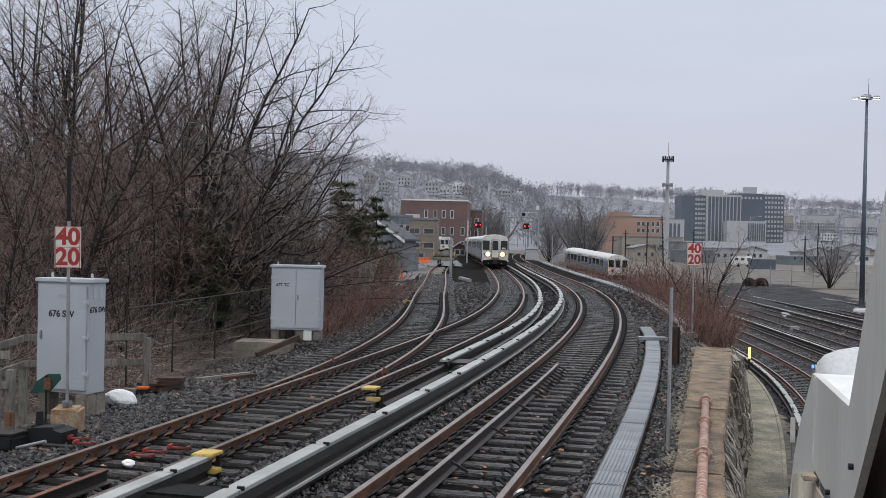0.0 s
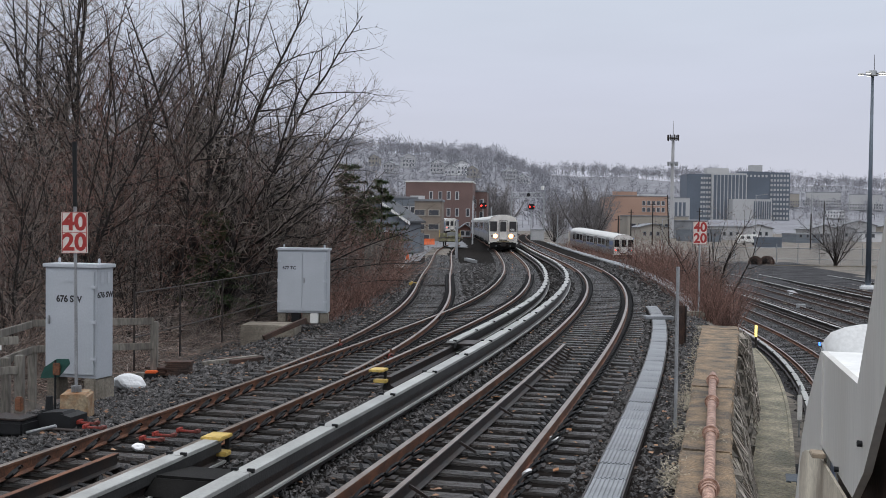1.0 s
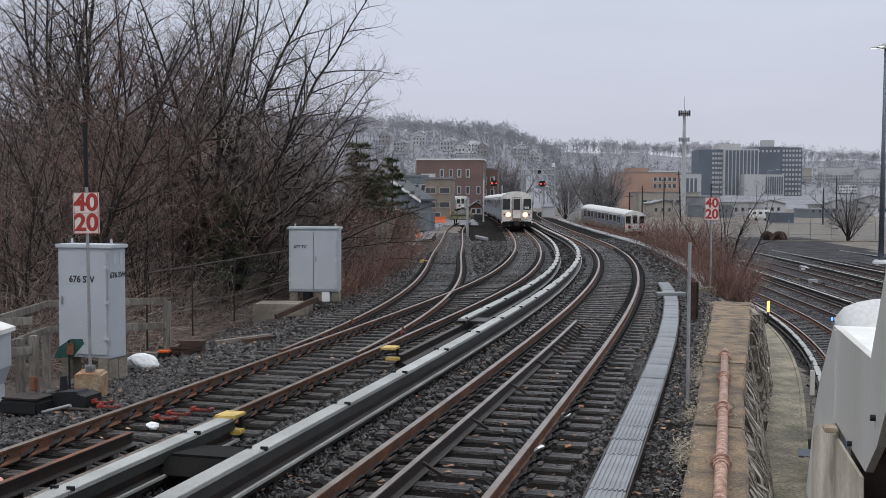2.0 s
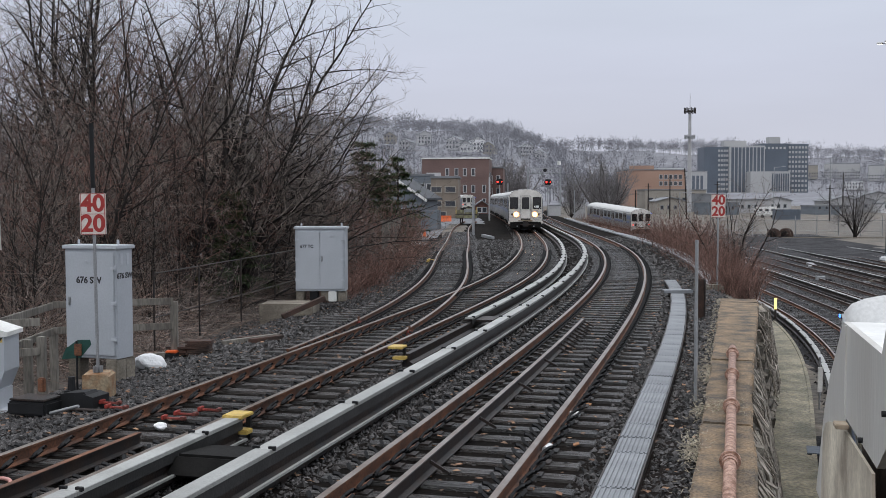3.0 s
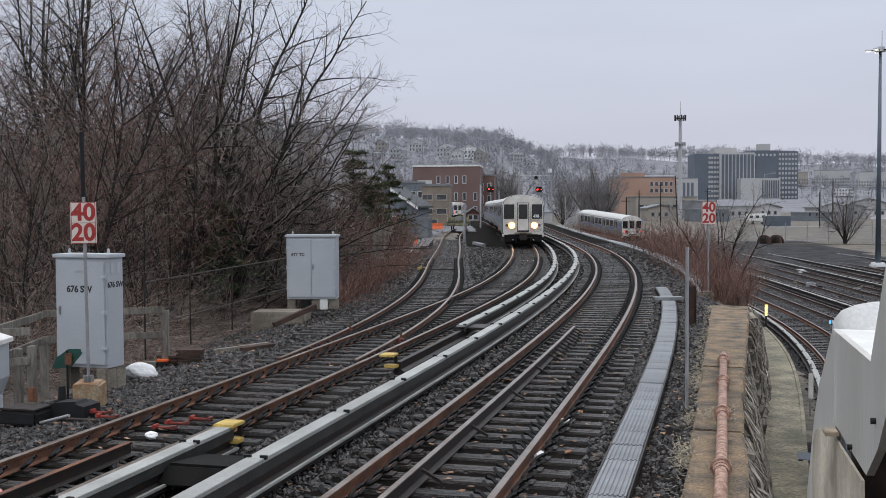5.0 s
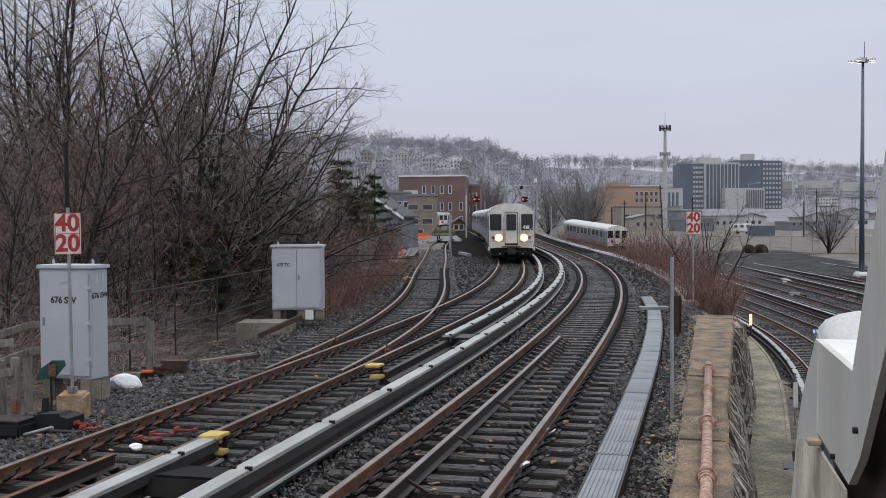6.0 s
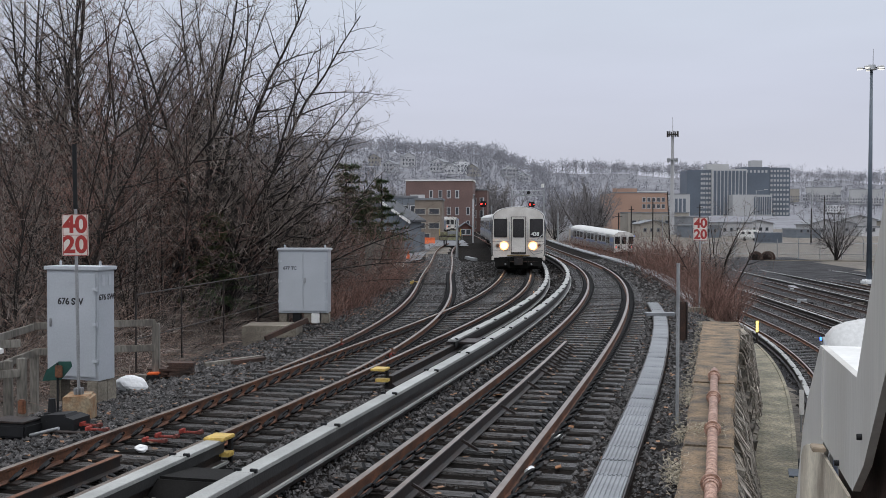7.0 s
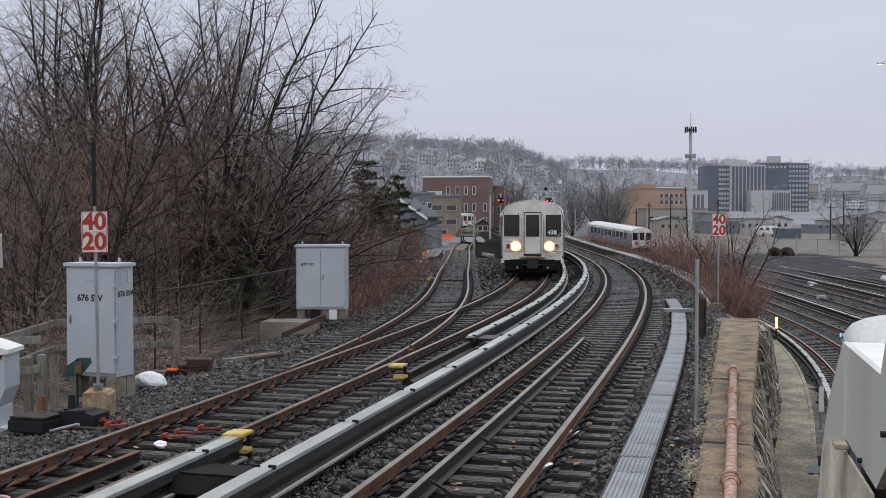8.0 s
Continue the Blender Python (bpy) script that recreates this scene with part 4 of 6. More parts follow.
# chain-link fence before the woods
cl_f = empty("chain_link_fence", Matrix(), "old chain-link fence with grey pipe rails before bare trees", "fence")
runs = [(-6.3, 23.4), (-5.9, 26), (-5.45, 29), (-5.0, 32), (-4.6, 35), (-4.2, 38), (-3.9, 41.5), (-3.6, 45), (-3.4, 49), (-3.2, 53)]
wires = []
for (ax, ay), (bx, by) in zip(runs, runs[1:]):
    for zz in (1.05, .08):
        v, f = tubes([(ax, ay, zz, bx, by, zz, .016, .016)], 6)
        mesh_ob("fence_pipe", v, f, DARKSTEEL, cl_f)
    part("fence_post", cyl(.022, .022, 1.75, ax, ay, -.65), DARKSTEEL, cl_f)
    nn = int(math.hypot(bx - ax, by - ay) / .11)
    for i in range(nn):
        for sgn in (-1, 1):
            t0, t1 = i / nn, (i + sgn * 15) / nn
            if 0 <= t1 <= 1:
                wires.append((ax + (bx - ax) * t0, ay + (by - ay) * t0, -.6, ax + (bx - ax) * t1, ay + (by - ay) * t1, 1.05, .0022, .0022))
v, f = tubes(wires, 3)
tagged(mesh_ob("wire_mesh", v, f, DARKSTEEL, cl_f), kind="stuff")
slat_f = empty("slat_fence", Matrix(), "grey upright slat fence beside the siding yard", "fence")
slat = box_mesh("slat", .11, .03, 2.3, WOOD)
for i in range(64):
    y = 50 + i * .44
    x = -2.8 + .0446 * (y - 50)
    put("slat", slat, Matrix.Translation((x, y, 1.62 + .05 * math.sin(i * 2.1))) @ Matrix.Rotation(1.5, 4, 'Z'), slat_f)
for zz in (1.2, 0.0):
    v, f = tubes([(-2.85, 50, zz, -1.58, 78, zz, .04, .04)], 4)
    mesh_ob("slat_rail", v, f, WOOD, slat_f)

# steel barrier at the platform end, and the platform below the eye
bar_m = Matrix.Translation((1.67, 4.09, 0)) @ Matrix.Rotation(-math.atan(.2376), 4, 'Z')
kb = 1 / math.cos(math.atan(.2376))


def bar_pt(y, z):
    return ((y - 4.09) * kb, z)


barrier = empty("platform_barrier", bar_m, "streaked pale grey steel barrier at the platform end", "barrier")
part("side_plate", prism([(2.156, .978), (1.80, 1.523), (1.595, 1.725), (1.08, 2.08), (-.02, 2.08), (-.66, 2.90), (-1.22, 3.6), (-1.79, 3.6), (-.65, 2.22), (-.2, 1.78), (.05, 1.623), (.935, 1.641), (1.05, 1.5), (1.3, .978)], .03, 0), BARRIER, barrier)
bm = bmesh.new()
vs = [bm.verts.new(p) for p in ((.03, bar_pt(4.08, 0)[0], 2.08), (.26, bar_pt(4.5, 0)[0], 2.08), (.24, bar_pt(5.12, 0)[0], 2.08), (.03, bar_pt(5.13, 0)[0], 2.08))]
vs2 = [bm.verts.new((v.co.x, v.co.y, 2.05)) for v in vs]
bm.faces.new(vs)
bm.faces.new(vs2[::-1])
for i in range(4):
    bm.faces.new((vs[i], vs2[i], vs2[(i + 1) % 4], vs[(i + 1) % 4]))
bmesh.ops.recalc_face_normals(bm, faces=bm.faces)
part("ledge_plate", bm, WHITE, barrier, "white top ledge")
part("lower_panel", prism([(1.78, 1.0), (1.711, 1.40), (1.62, 1.475), (1.48, 1.515), (1.02, 1.60), (.06, 1.60), (.03, 1.45), (.6, 1.0)], .012, 0), CREAM, barrier, "cream lower panel").matrix_basis = pose(-.016, 0, 0)
part("wood_shim", box(.06, .10, .022, -.04, .80, 1.625, None, .004), mat("pale_pine_offcut", (.42, .34, .25), .8, 0, .2, 4, 30, .2), barrier, "wooden shim")
part("crease_rib", box(.008, .02, .43, -.004, .955, 1.645), BARRIER, barrier)
for y, z in ((-0.152, 1.876), (0.421, 1.652)):
    part("bolt", cyl(.012, .012, .02, -.018, y, z, Matrix.Rotation(radians(90), 4, 'Y')), BLACK, barrier)
part("back_panel", prism([bar_pt(5.2, .96), bar_pt(5.2, 1.5), bar_pt(4.3, 2.0), bar_pt(3.5, 2.5), bar_pt(2.2, 3.4), bar_pt(1.8, 3.4), bar_pt(1.8, .96)], .05, 0), OLDRUST, barrier, "dark brown panel behind the barrier").matrix_basis = pose(.1, 0, 0)
part("dark_bracket", box(.1, .25, .08, .06, bar_pt(4.35, 0)[0], 1.12, None, .01), RUST, barrier)
plat = part("platform", box(2.9, 16, .95, 0, 0, 0, None, .02), CONCRETE, None)
plat.matrix_basis = Matrix.Translation((1.35, -2.6, .0)) @ Matrix.Rotation(-math.atan(.2376), 4, 'Z')
tagged(plat, "concrete platform end slab beside the tracks", "platform", kind="structure")


# ---- trains ----
CAR_L = 22.4
LAMP_ON = glow("headlamp_glow", (1.0, .62, .30), 14)
# orange glow disc stands in for the bloom round each lit lens
LAMP_HALO = glow("headlamp_halo", (1.0, .46, .17), 2.6)
BLUELAMP = glow("blue_marker_glow", (.05, .2, 1.0), 3)
GASKET = mat("black_rubber", (.012, .012, .012), .6, 0, .2, 4, 40, 0)
LAMP_RED = glow("red_lamp_glow", (1.0, .06, .03), 5)
SHELL = [(-1.45, .78), (1.45, .78), (1.52, 1.0), (1.525, 2.3), (1.50, 2.92), (1.44, 3.18), (1.26, 3.40), (.92, 3.55), (.5, 3.64), (0, 3.67), (-.5, 3.64), (-.92, 3.55), (-1.26, 3.40), (-1.44, 3.18), (-1.50, 2.92), (-1.525, 2.3), (-1.52, 1.0)]


def train_car(name, m, label, group, lit, number=True, tail=False):
    """One subway car: its front is at local y = 0 and looks towards -y; rails at z = 0."""
    th = empty(name, m, label, "train car", group)
    # body: side walls up to the eaves, slightly drawn in at both ends
    n = len(SHELL)
    ends = [(0, .93, -.09), (.06, .955, -.05), (.16, .978, -.02), (.34, .993, -.006), (.7, 1, 0)]
    stations = ends + [(CAR_L - y, k, dz) for y, k, dz in ends[::-1]]
    verts = [(x * k, y, z + (dz if z > 2.5 else 0)) for y, k, dz in stations for x, z in SHELL]
    faces, slots = [tuple(range(n))], [0]
    for i in range(len(stations) - 1):
        for j in range(n):
            j2 = (j + 1) % n
            faces.append((i * n + j, (i + 1) * n + j, (i + 1) * n + j2, i * n + j2))
            slots.append(1 if 4 <= j <= 13 else 0)
    faces.append(tuple(range((len(stations) - 1) * n, len(stations) * n))[::-1])
    slots.append(0)
    shell = mesh_ob("body", verts, faces, [STEELBODY, TRAINROOF], th, "", slots)
    shell.data.polygons.foreach_set("use_smooth", np.array([len(p.vertices) == 4 for p in shell.data.polygons]))
    # front mask, proud of the body
    mask = [(x * .94, .84 + (z - .78) * .965) for x, z in SHELL]
    part("front_mask", prism(mask, .05), TRAINWHITE, th, "pale painted front").matrix_basis = pose(0, -.05, 0)
    part("mask_seal", prism([(x * 1.018, 2.22 + (z - 2.22) * 1.012) for x, z in mask], .03), GASKET, th, "dark seal round the front").matrix_basis = pose(0, -.028, 0)
    for x0, x1, z0, z1, nm in ((-1.33, -.65, 1.96, 2.94, "window"), (.65, 1.33, 1.96, 2.94, "window")):
        w = part(nm, box(x1 - x0 + .05, .03, z1 - z0 + .05, (x0 + x1) / 2, -.062, z0 - .025, None, .012), GASKET, th, "black rubber window seal")
        part("pane", box(x1 - x0, .02, z1 - z0, (x0 + x1) / 2, -.075, z0, None, .04), CARGLASS, w)
    part("door_frame", box(.845, .03, 2.09, 0, -.058, 1.0, None, .015), GASKET, th, "dark gap round the centre door")
    door = part("front_door", box(.80, .04, 2.04, -.0, -.070, 1.03, None, .02), TRAINWHITE, th, "narrow centre door")
    part("pane_seal", box(.63, .012, 1.03, 0, -.092, 1.93, None, .005), GASKET, door)
    part("pane", box(.60, .02, 1.0, 0, -.094, 1.95, None, .04), CARGLASS, door)
    part("threshold", box(.80, .05, .12, 0, -.08, 1.0, None, .01), DARKSTEEL, door)
    for sx in (-1, 1):
        for zz, q in ((1.70, .012), (1.22, .02)):
            part("seam", box(.92, .008, q, sx * .93, -.058, zz), GASKET if q < .015 else STEELBODY, th)
        part("skirt_corner", box(.42, .1, .22, sx * 1.28, -.02, .66, None, .02), TRAINWHITE, th, "stepped lower corner")
        part("destination_glass", box(.3, .012, .3, sx * .95, -.078, 2.55), BLACK, th)
    part("grab_rail", cyl(.015, .015, 1.6, -.5, -.11, 1.2, None, 8), GALV, th)
    part("grab_rail", cyl(.015, .015, 1.6, .52, -.11, 1.2, None, 8), GALV, th)
    for sx in (-1, 1):
        hl = part("headlight", cyl(.24, .24, .05, sx * .80, -.05, 1.47, Matrix.Rotation(radians(90), 4, 'X'), 20), LAMP_HALO if lit else GALV, th, "glowing orange disc added as headlamp halo" if lit else "")
        part("lens", cyl(.135, .155, .03, sx * .80, -.10, 1.47, Matrix.Rotation(radians(90), 4, 'X'), 20), LAMP_ON if lit else CARGLASS, hl, "lit headlamp lens" if lit else "")
        rl = part("marker_light", cyl(.12, .12, .05, sx * 1.15, -.05, 1.48, Matrix.Rotation(radians(90), 4, 'X'), 14), GALV, th)
        part("lens", cyl(.085, .085, .03, sx * 1.15, -.10, 1.48, Matrix.Rotation(radians(90), 4, 'X'), 14), LAMP_RED if tail else RUST, rl, "red tail lens")
    part("step_board", box(1.25, .14, .05, 0, -.1, .9, None, .01), mat("dull_yellow", (.2, .14, .04), .6, 0, .2, 4, 30, .1), th, "dull yellow coupler step")
    part("pilot_beam", box(2.7, .1, .2, 0, -.04, .62, None, .02), UNDER, th)
    cp = part("coupler", box(.34, .5, .3, 0, -.25, .45, None, .04), UNDER, th)
    part("coupler_head", box(.5, .16, .38, 0, -.5, .42, None, .03), DARKSTEEL, cp)
    part("pilot", box(2.5, .5, .5, 0, .35, .16, None, .05), UNDER, th)
    part("equipment_box", box(.7, .3, .34, -.8, -.02, .3, None, .03), UNDER, th)
    part("equipment_box", box(.6, .3, .3, .85, -.02, .32, None, .03), UNDER, th)
    part("air_pipe", cyl(.028, .028, 2.3, -1.15, -.12, .58, Matrix.Rotation(radians(90), 4, 'Y')), OLDRUST, th)
    part("anticlimber", box(.5, .2, .09, 0, -.14, .8, None, .01), DARKSTEEL, th)
    for sx in (-1, 1):
        part("glad_hand", cyl(.05, .05, .1, sx * .72, -.22, .46, Matrix.Rotation(radians(90), 4, 'X')), GALV, th)
        if tail:
            part("side_marker", box(.05, .10, .09, sx * 1.53, .12, 3.0, None, .01), BLUELAMP if sx > 0 else YELLOW, th, "small lit side marker")
    part("trip_hose", cyl(.03, .03, .5, -.5, -.2, .25), UNDER, th)
    part("trip_hose", cyl(.03, .03, .5, .5, -.2, .25), UNDER, th)
    part("collision_post", box(.22, .3, .55, -1.2, .0, .25, None, .02), UNDER, th)
    part("collision_post", box(.22, .3, .55, 1.2, .0, .25, None, .02), UNDER, th)
    if number:
        letters("438", .28, WHITE, th, Matrix.Translation((.93, -.098, 2.12)) @ Matrix.Rotation(radians(90), 4, 'X'), "number")
    # wiper, cables on the front
    part("wiper", cyl(.012, .012, .75, -.85, -.1, 2.3, Matrix.Rotation(.25, 4, 'Y'), 6), BLACK, th)
    for p, q, r in (((.6, -.12, 1.3), (.9, -.14, 1.15), (1.35, -.12, 1.2)), ((.55, -.12, 1.86), (1.0, -.14, 1.8), (1.35, -.12, 2.1)), ((.62, -.12, 1.2), (.85, -.2, 1.0), (1.3, -.14, 1.1)), ((1.1, -.12, 1.35), (1.3, -.2, 1.55), (1.42, -.14, 1.62))):
        v, f = tubes([(*p, *q, .022, .022), (*q, *r, .022, .022)], 6)
        mesh_ob("jumper_cable", v, f, GALV, th)
    # sides: windows, doors, stripe
    pane = box_mesh("side_window", .012, 1.35, .82, CARGLASS)
    dpane = box_mesh("door_pane", .012, .5, .9, CARGLASS)
    dleaf = box_mesh("side_door", .02, .68, 2.0, STEELBODY)
    for sx in (-1, 1):
        for k, yc in enumerate((2.6, 8.3, 14.0, 19.7)):
            for q in (-.36, .36):
                d_ = put("side_door", dleaf, Matrix.Translation((sx * 1.525, yc + q, 3.02)), th)
                put("pane", dpane, Matrix.Translation((sx * .012, 0, -.25)), d_)
        for yc in (4.6, 6.4, 10.3, 12.1, 16.0, 17.8):
            put("side_window", pane, Matrix.Translation((sx * 1.520, yc, 2.85)), th)
        part("gutter", box(.07, CAR_L - 1.2, .05, sx * 1.47, CAR_L / 2, 3.10, None, .012), GALV, th, "grey roof gutter")
        part("stripe", box(.012, 1.5, .55, sx * 1.522, .95, 2.15), TRAINBLUE, th, "blue panel")
        part("stripe", box(.012, CAR_L - 1, .30, sx * 1.524, CAR_L / 2, 1.62), TRAINBLUE, th, "thin blue stripe")
        for zz in (1.1, 1.25, 1.4):
            part("corrugation", box(.012, CAR_L - 1, .03, sx * 1.526, CAR_L / 2, zz), STEELBODY, th)
    part("underframe", box(2.5, CAR_L - 1, .42, 0, CAR_L / 2, .42), UNDER, th)
    trucks = []
    for yc in (3.4, CAR_L - 3.4):
        tr = part("truck", box(2.2, 2.6, .28, 0, 0, .36, None, .03), UNDER, th)
        tr.matrix_basis = pose(0, yc, 0)
        for dy in (-1.05, 1.05):
            bm = cyl(.07, .07, 1.9, -.95, 0, 0, Matrix.Rotation(radians(90), 4, 'Y'), 12)
            for sx in (-.75, .75):
                add_cyl(bm, .43, .41, .12, sx - .06, 0, 0, Matrix.Rotation(radians(90), 4, 'Y'), 20)
                add_cyl(bm, .12, .12, .2, sx - .1, 0, 0, Matrix.Rotation(radians(90), 4, 'Y'), 6)
            wh = part("wheelset", bm, DARKSTEEL, tr)
            wh.matrix_basis = pose(0, dy, .43)
            trucks.append(wh)
    return th, trucks


TRAIN_LABEL = "lit stainless subway car with cream front rounding the curve"
lead, LEAD_WHEELS = train_car("train_car", Matrix(), TRAIN_LABEL, "cars of the arriving train", True)
CARS = [lead] + [copy_thing(lead, Matrix()) for _ in range(3)]
for c_ in CARS[1:]:
    c_["label"] = "stainless subway car coupled behind the leading car"


def car_on_line(line, z, s_front, back=1):
    """The pose of a car whose front stands at s_front and whose body follows the line away from the eye (back=1)."""
    x0, y0, _ = line.at(s_front + back * 3.4)
    x1, y1, _ = line.at(s_front + back * (CAR_L - 3.4))
    a = math.atan2(x1 - x0, y1 - y0)
    d = Vector((math.sin(a), math.cos(a), 0))
    p = Vector((x0, y0, z)) - d * 3.4
    return Matrix.Translation(p) @ Matrix.Rotation(-a, 4, 'Z')


ramp_car, _ = train_car("train_car", Matrix(), "subway car with red tail light standing behind the brush", "parked trains", False, False, True)
ramp_car.matrix_basis = pose(27.75, 150, -2.5, 2.2, 0, 8)
parked = copy_thing(ramp_car, car_on_line(LINE_D, Z_D, LINE_D.s_of_y(28.0), -1))
tagged(parked, "parked subway car with a white roof below the platform", group="parked trains")
far_car = copy_thing(ramp_car, pose(5.9, 240, ground_at(5.9, 240) + .1, 0, 0, 10))
tagged(far_car, "distant subway car standing in the far yard", group="parked trains")

# flat work car on the siding
fx, fy, fh = LINE_C.at(LINE_C.s_of_y(124))
flat = empty("work_car", Matrix.Translation((fx, fy, Z_B)) @ Matrix.Rotation(-fh, 4, 'Z'), "flat work car loaded with greenish gear on the siding", "work car")
OLIVE = mat("olive_gear", (.26, .26, .15), .7, 0, .3, 2, 12, .2, (.1, .085, .06))
part("deck", box(2.5, 9, .5, 0, 4.5, .55, None, .03), DARKSTEEL, flat)
part("side_sill", box(2.56, 8.6, .14, 0, 4.5, .8, None, .02), OLIVE, flat)
for i in range(15):
    part("load", box(rng.uniform(.3, .8), rng.uniform(.4, 1.2), rng.uniform(.2, .65), rng.uniform(-.85, .85), rng.uniform(.4, 7), 1.05, Matrix.Rotation(rng.uniform(-.5, .5), 4, 'Z'), .04), OLIVE if i % 3 else GALV, flat, "stacked gear")
for sx in (-1, 1):
    part("stake", box(.07, .07, 1.0, sx * 1.2, .2, .9), YELLOW, flat)
    for yy in (1.6, 7.4):
        part("wheel", cyl(.42, .42, .12, sx * .75 - .06, yy, .42, Matrix.Rotation(radians(90), 4, 'Y'), 18), UNDER, flat)
part("buffer_beam", box(2.4, .2, .35, 0, -.1, .6, None, .02), OLIVE, flat)


stand = empty("switch_stand", pose(-2.0, 62.5, ground_at(-2.0, 62.5)), "small white switch stand with round targets in brush", "switch stand")
part("post", box(.12, .12, .95, 0, 0, 0, None, .01), WHITE, stand)
part("crossbar", box(.95, .08, .1, .2, 0, .55, None, .01), WHITE, stand)
for x in (-.2, .35, .66):
    part("target", cyl(.14, .14, .04, x, -.05, .62, Matrix.Rotation(radians(90), 4, 'X'), 14), WHITE, stand, "white disc")
lock = empty("point_lock", pose(-.55, 50.6, Z_B - .1, 0, 0, 0), "yellow lock on the siding rail with a cross rod", "rail lock")
part("case", box(.4, .16, .14, 0, 0, -.04, None, .02), YELLOW, lock, "yellow case")
part("lever", box(.1, .34, .08, -.05, .1, .06, None, .02), YELLOW, lock)
part("rod", box(1.9, .07, .06, .9, 0, -.06), DARKSTEEL, lock)


# ---- lower yard ----
YARD = []
td = empty("track_4", Matrix(), "lower curved track on dark ballast beside the walkway", "railway track", kind="structure")
for o in (-.752, .752):
    sweep("rail", LINE_D, PROFILE, o, Z_D, LINE_D.s_of_y(4), LINE_D.s_of_y(138), 1.2, [RUST, RAILTOP], td, TOPFACES)
lay_ties(td, LINE_D, Z_D, LINE_D.s_of_y(28), LINE_D.s_of_y(110), 2.6, rng, mesh=TIE_MESH, step=.6)
third_rail("third_rail", LINE_D, -1.45, Z_D + .2, LINE_D.s_of_y(22), LINE_D.s_of_y(130), "third rail with a white cover beside the lower track")
for i, (x0, hd, cov) in enumerate(((17.6, .105, 1.5), (20.9, .105, None), (24.6, .105, 1.5), (28.6, .10, 1.5), (33.0, .10, None), (37.0, .10, 1.5))):
    ln = Line(x0, 10, hd, [(0, 0), (60, -.0002), (150, -.0012), (190, -.0012)])
    YARD.append(ln)
    ty = empty("track_%d" % (5 + i), Matrix(), "yard track with rusty rails on dark dirt", "railway track", kind="structure")
    for o in (-.752, .752):
        sweep("rail", ln, PROFILE, o, Z_D - .02, 2, 175, 2.5, [OLDRUST, RAILTOP], ty, (7,))
    lay_ties(ty, ln, Z_D - .02, 36, 135, 2.6, rng, mesh=TIE_MESH, step=.9)
    if cov:
        third_rail("third_rail", ln, cov, Z_D + .2, 34 + 5 * (i % 3), 140, "yard third rail under a white cover board")

mast = empty("yard_light_mast", pose(44.72, 107.5, -3.75), "tall dark yard light mast with lamps at its head", "light mast")
part("column", cyl(.29, .13, 21.75, 0, 0, 0, None, 14), mat("mast_paint", (.10, .125, .155), .5, .2, .15, 1, 20, .05), mast, smooth=True)
part("base_plinth", box(1.3, 1.3, .55, 0, 0, 0, None, .15), PLASTIC, mast, "white wrapped base")
part("crown", cyl(.5, .38, .5, 0, 0, 21.6, None, 12), GALV, mast)
part("whip", cyl(.03, .02, 1.6, .15, 0, 22.1, None, 6), DARKSTEEL, mast)
for a in range(5):
    an = a * 2 * math.pi / 5 + .2
    lm = part("lamp_arm", box(1.0, .08, .08, .5, 0, 0), DARKSTEEL, mast)
    lm.matrix_basis = Matrix.Translation((0, 0, 21.75)) @ Matrix.Rotation(an, 4, 'Z')
    part("lamp_head", box(.6, .45, .2, 1.1, 0, -.05, None, .05), WHITE, lm, "pale lamp head")
    part("lamp_lens", box(.5, .36, .03, 1.1, 0, -.085), glow("mast_lamp", (1, .97, .88), 1.6) if a == 0 else bpy.data.materials["mast_lamp"], lm)

JUNK = [PLASTIC, GALV, RUST, BLACK, CONCRETE, WOOD, ORANGE]
for i in range(44):
    y = rng.uniform(78, 140)
    x = np.interp(y, [70, 160], [24, 38]) + rng.uniform(-2, 18)
    s = rng.uniform(.3, .85)
    bm = box(s * rng.uniform(.6, 2.2), s * rng.uniform(.4, 1), s * rng.uniform(.2, .5), 0, 0, 0, None, .04)
    mm = JUNK[rng.choice((0, 1, 1, 3, 3, 4, 4, 5, 2, 0))]
    tagged(part("scrap", bm, mm, None), "scrap material lying between the yard tracks", "scrap", "yard scrap").matrix_basis = pose(x, y, -3.75, rng.uniform(-5, 5), rng.uniform(-8, 8), rng.uniform(0, 180))
for i, (dx, dy) in enumerate(((0, 0), (1.9, .5))):
    reel = empty("cable_reel", pose(47.9 + dx, 155 + dy, -3.72, 0, 0, 70 - i * 25), "large dark cable reel standing on edge", "cable reel", "cable reels")
    for q in (-.35, .35):
        part("flange", cyl(1.0, 1.0, .1, q, 0, 1.0, Matrix.Rotation(radians(90), 4, 'Y'), 24), OLDRUST, reel)
    part("drum", cyl(.6, .6, .7, -.35, 0, 1.05, Matrix.Rotation(radians(90), 4, 'Y'), 16), BLACK, reel)
kw = empty("kerb_wall", Matrix(), "low pale concrete kerb wall behind the yard", "wall", kind="structure")
part("wall_body", box(60, .4, .9, 78, 148, -3.8, Matrix.Rotation(-.16, 4, 'Z')), CONCRETE, kw)
yf = empty("yard_fence", Matrix(), "chain-link fence with grey posts behind the yard", "fence")
for i in range(26):
    x, y = 40 + i * 3.0, 160 - i * .5
    part("fence_post", cyl(.06, .06, 3.0, x, y, ground_at(x, y) - .1, None, 6), GALV, yf)
v, f = tubes([(40, 160, -.6, 118, 147, -.6, .05, .05), (40, 160, -2.2, 118, 147, -2.2, .04, .04)], 4)
mesh_ob("fence_rail", v, f, GALV, yf)
wires = []
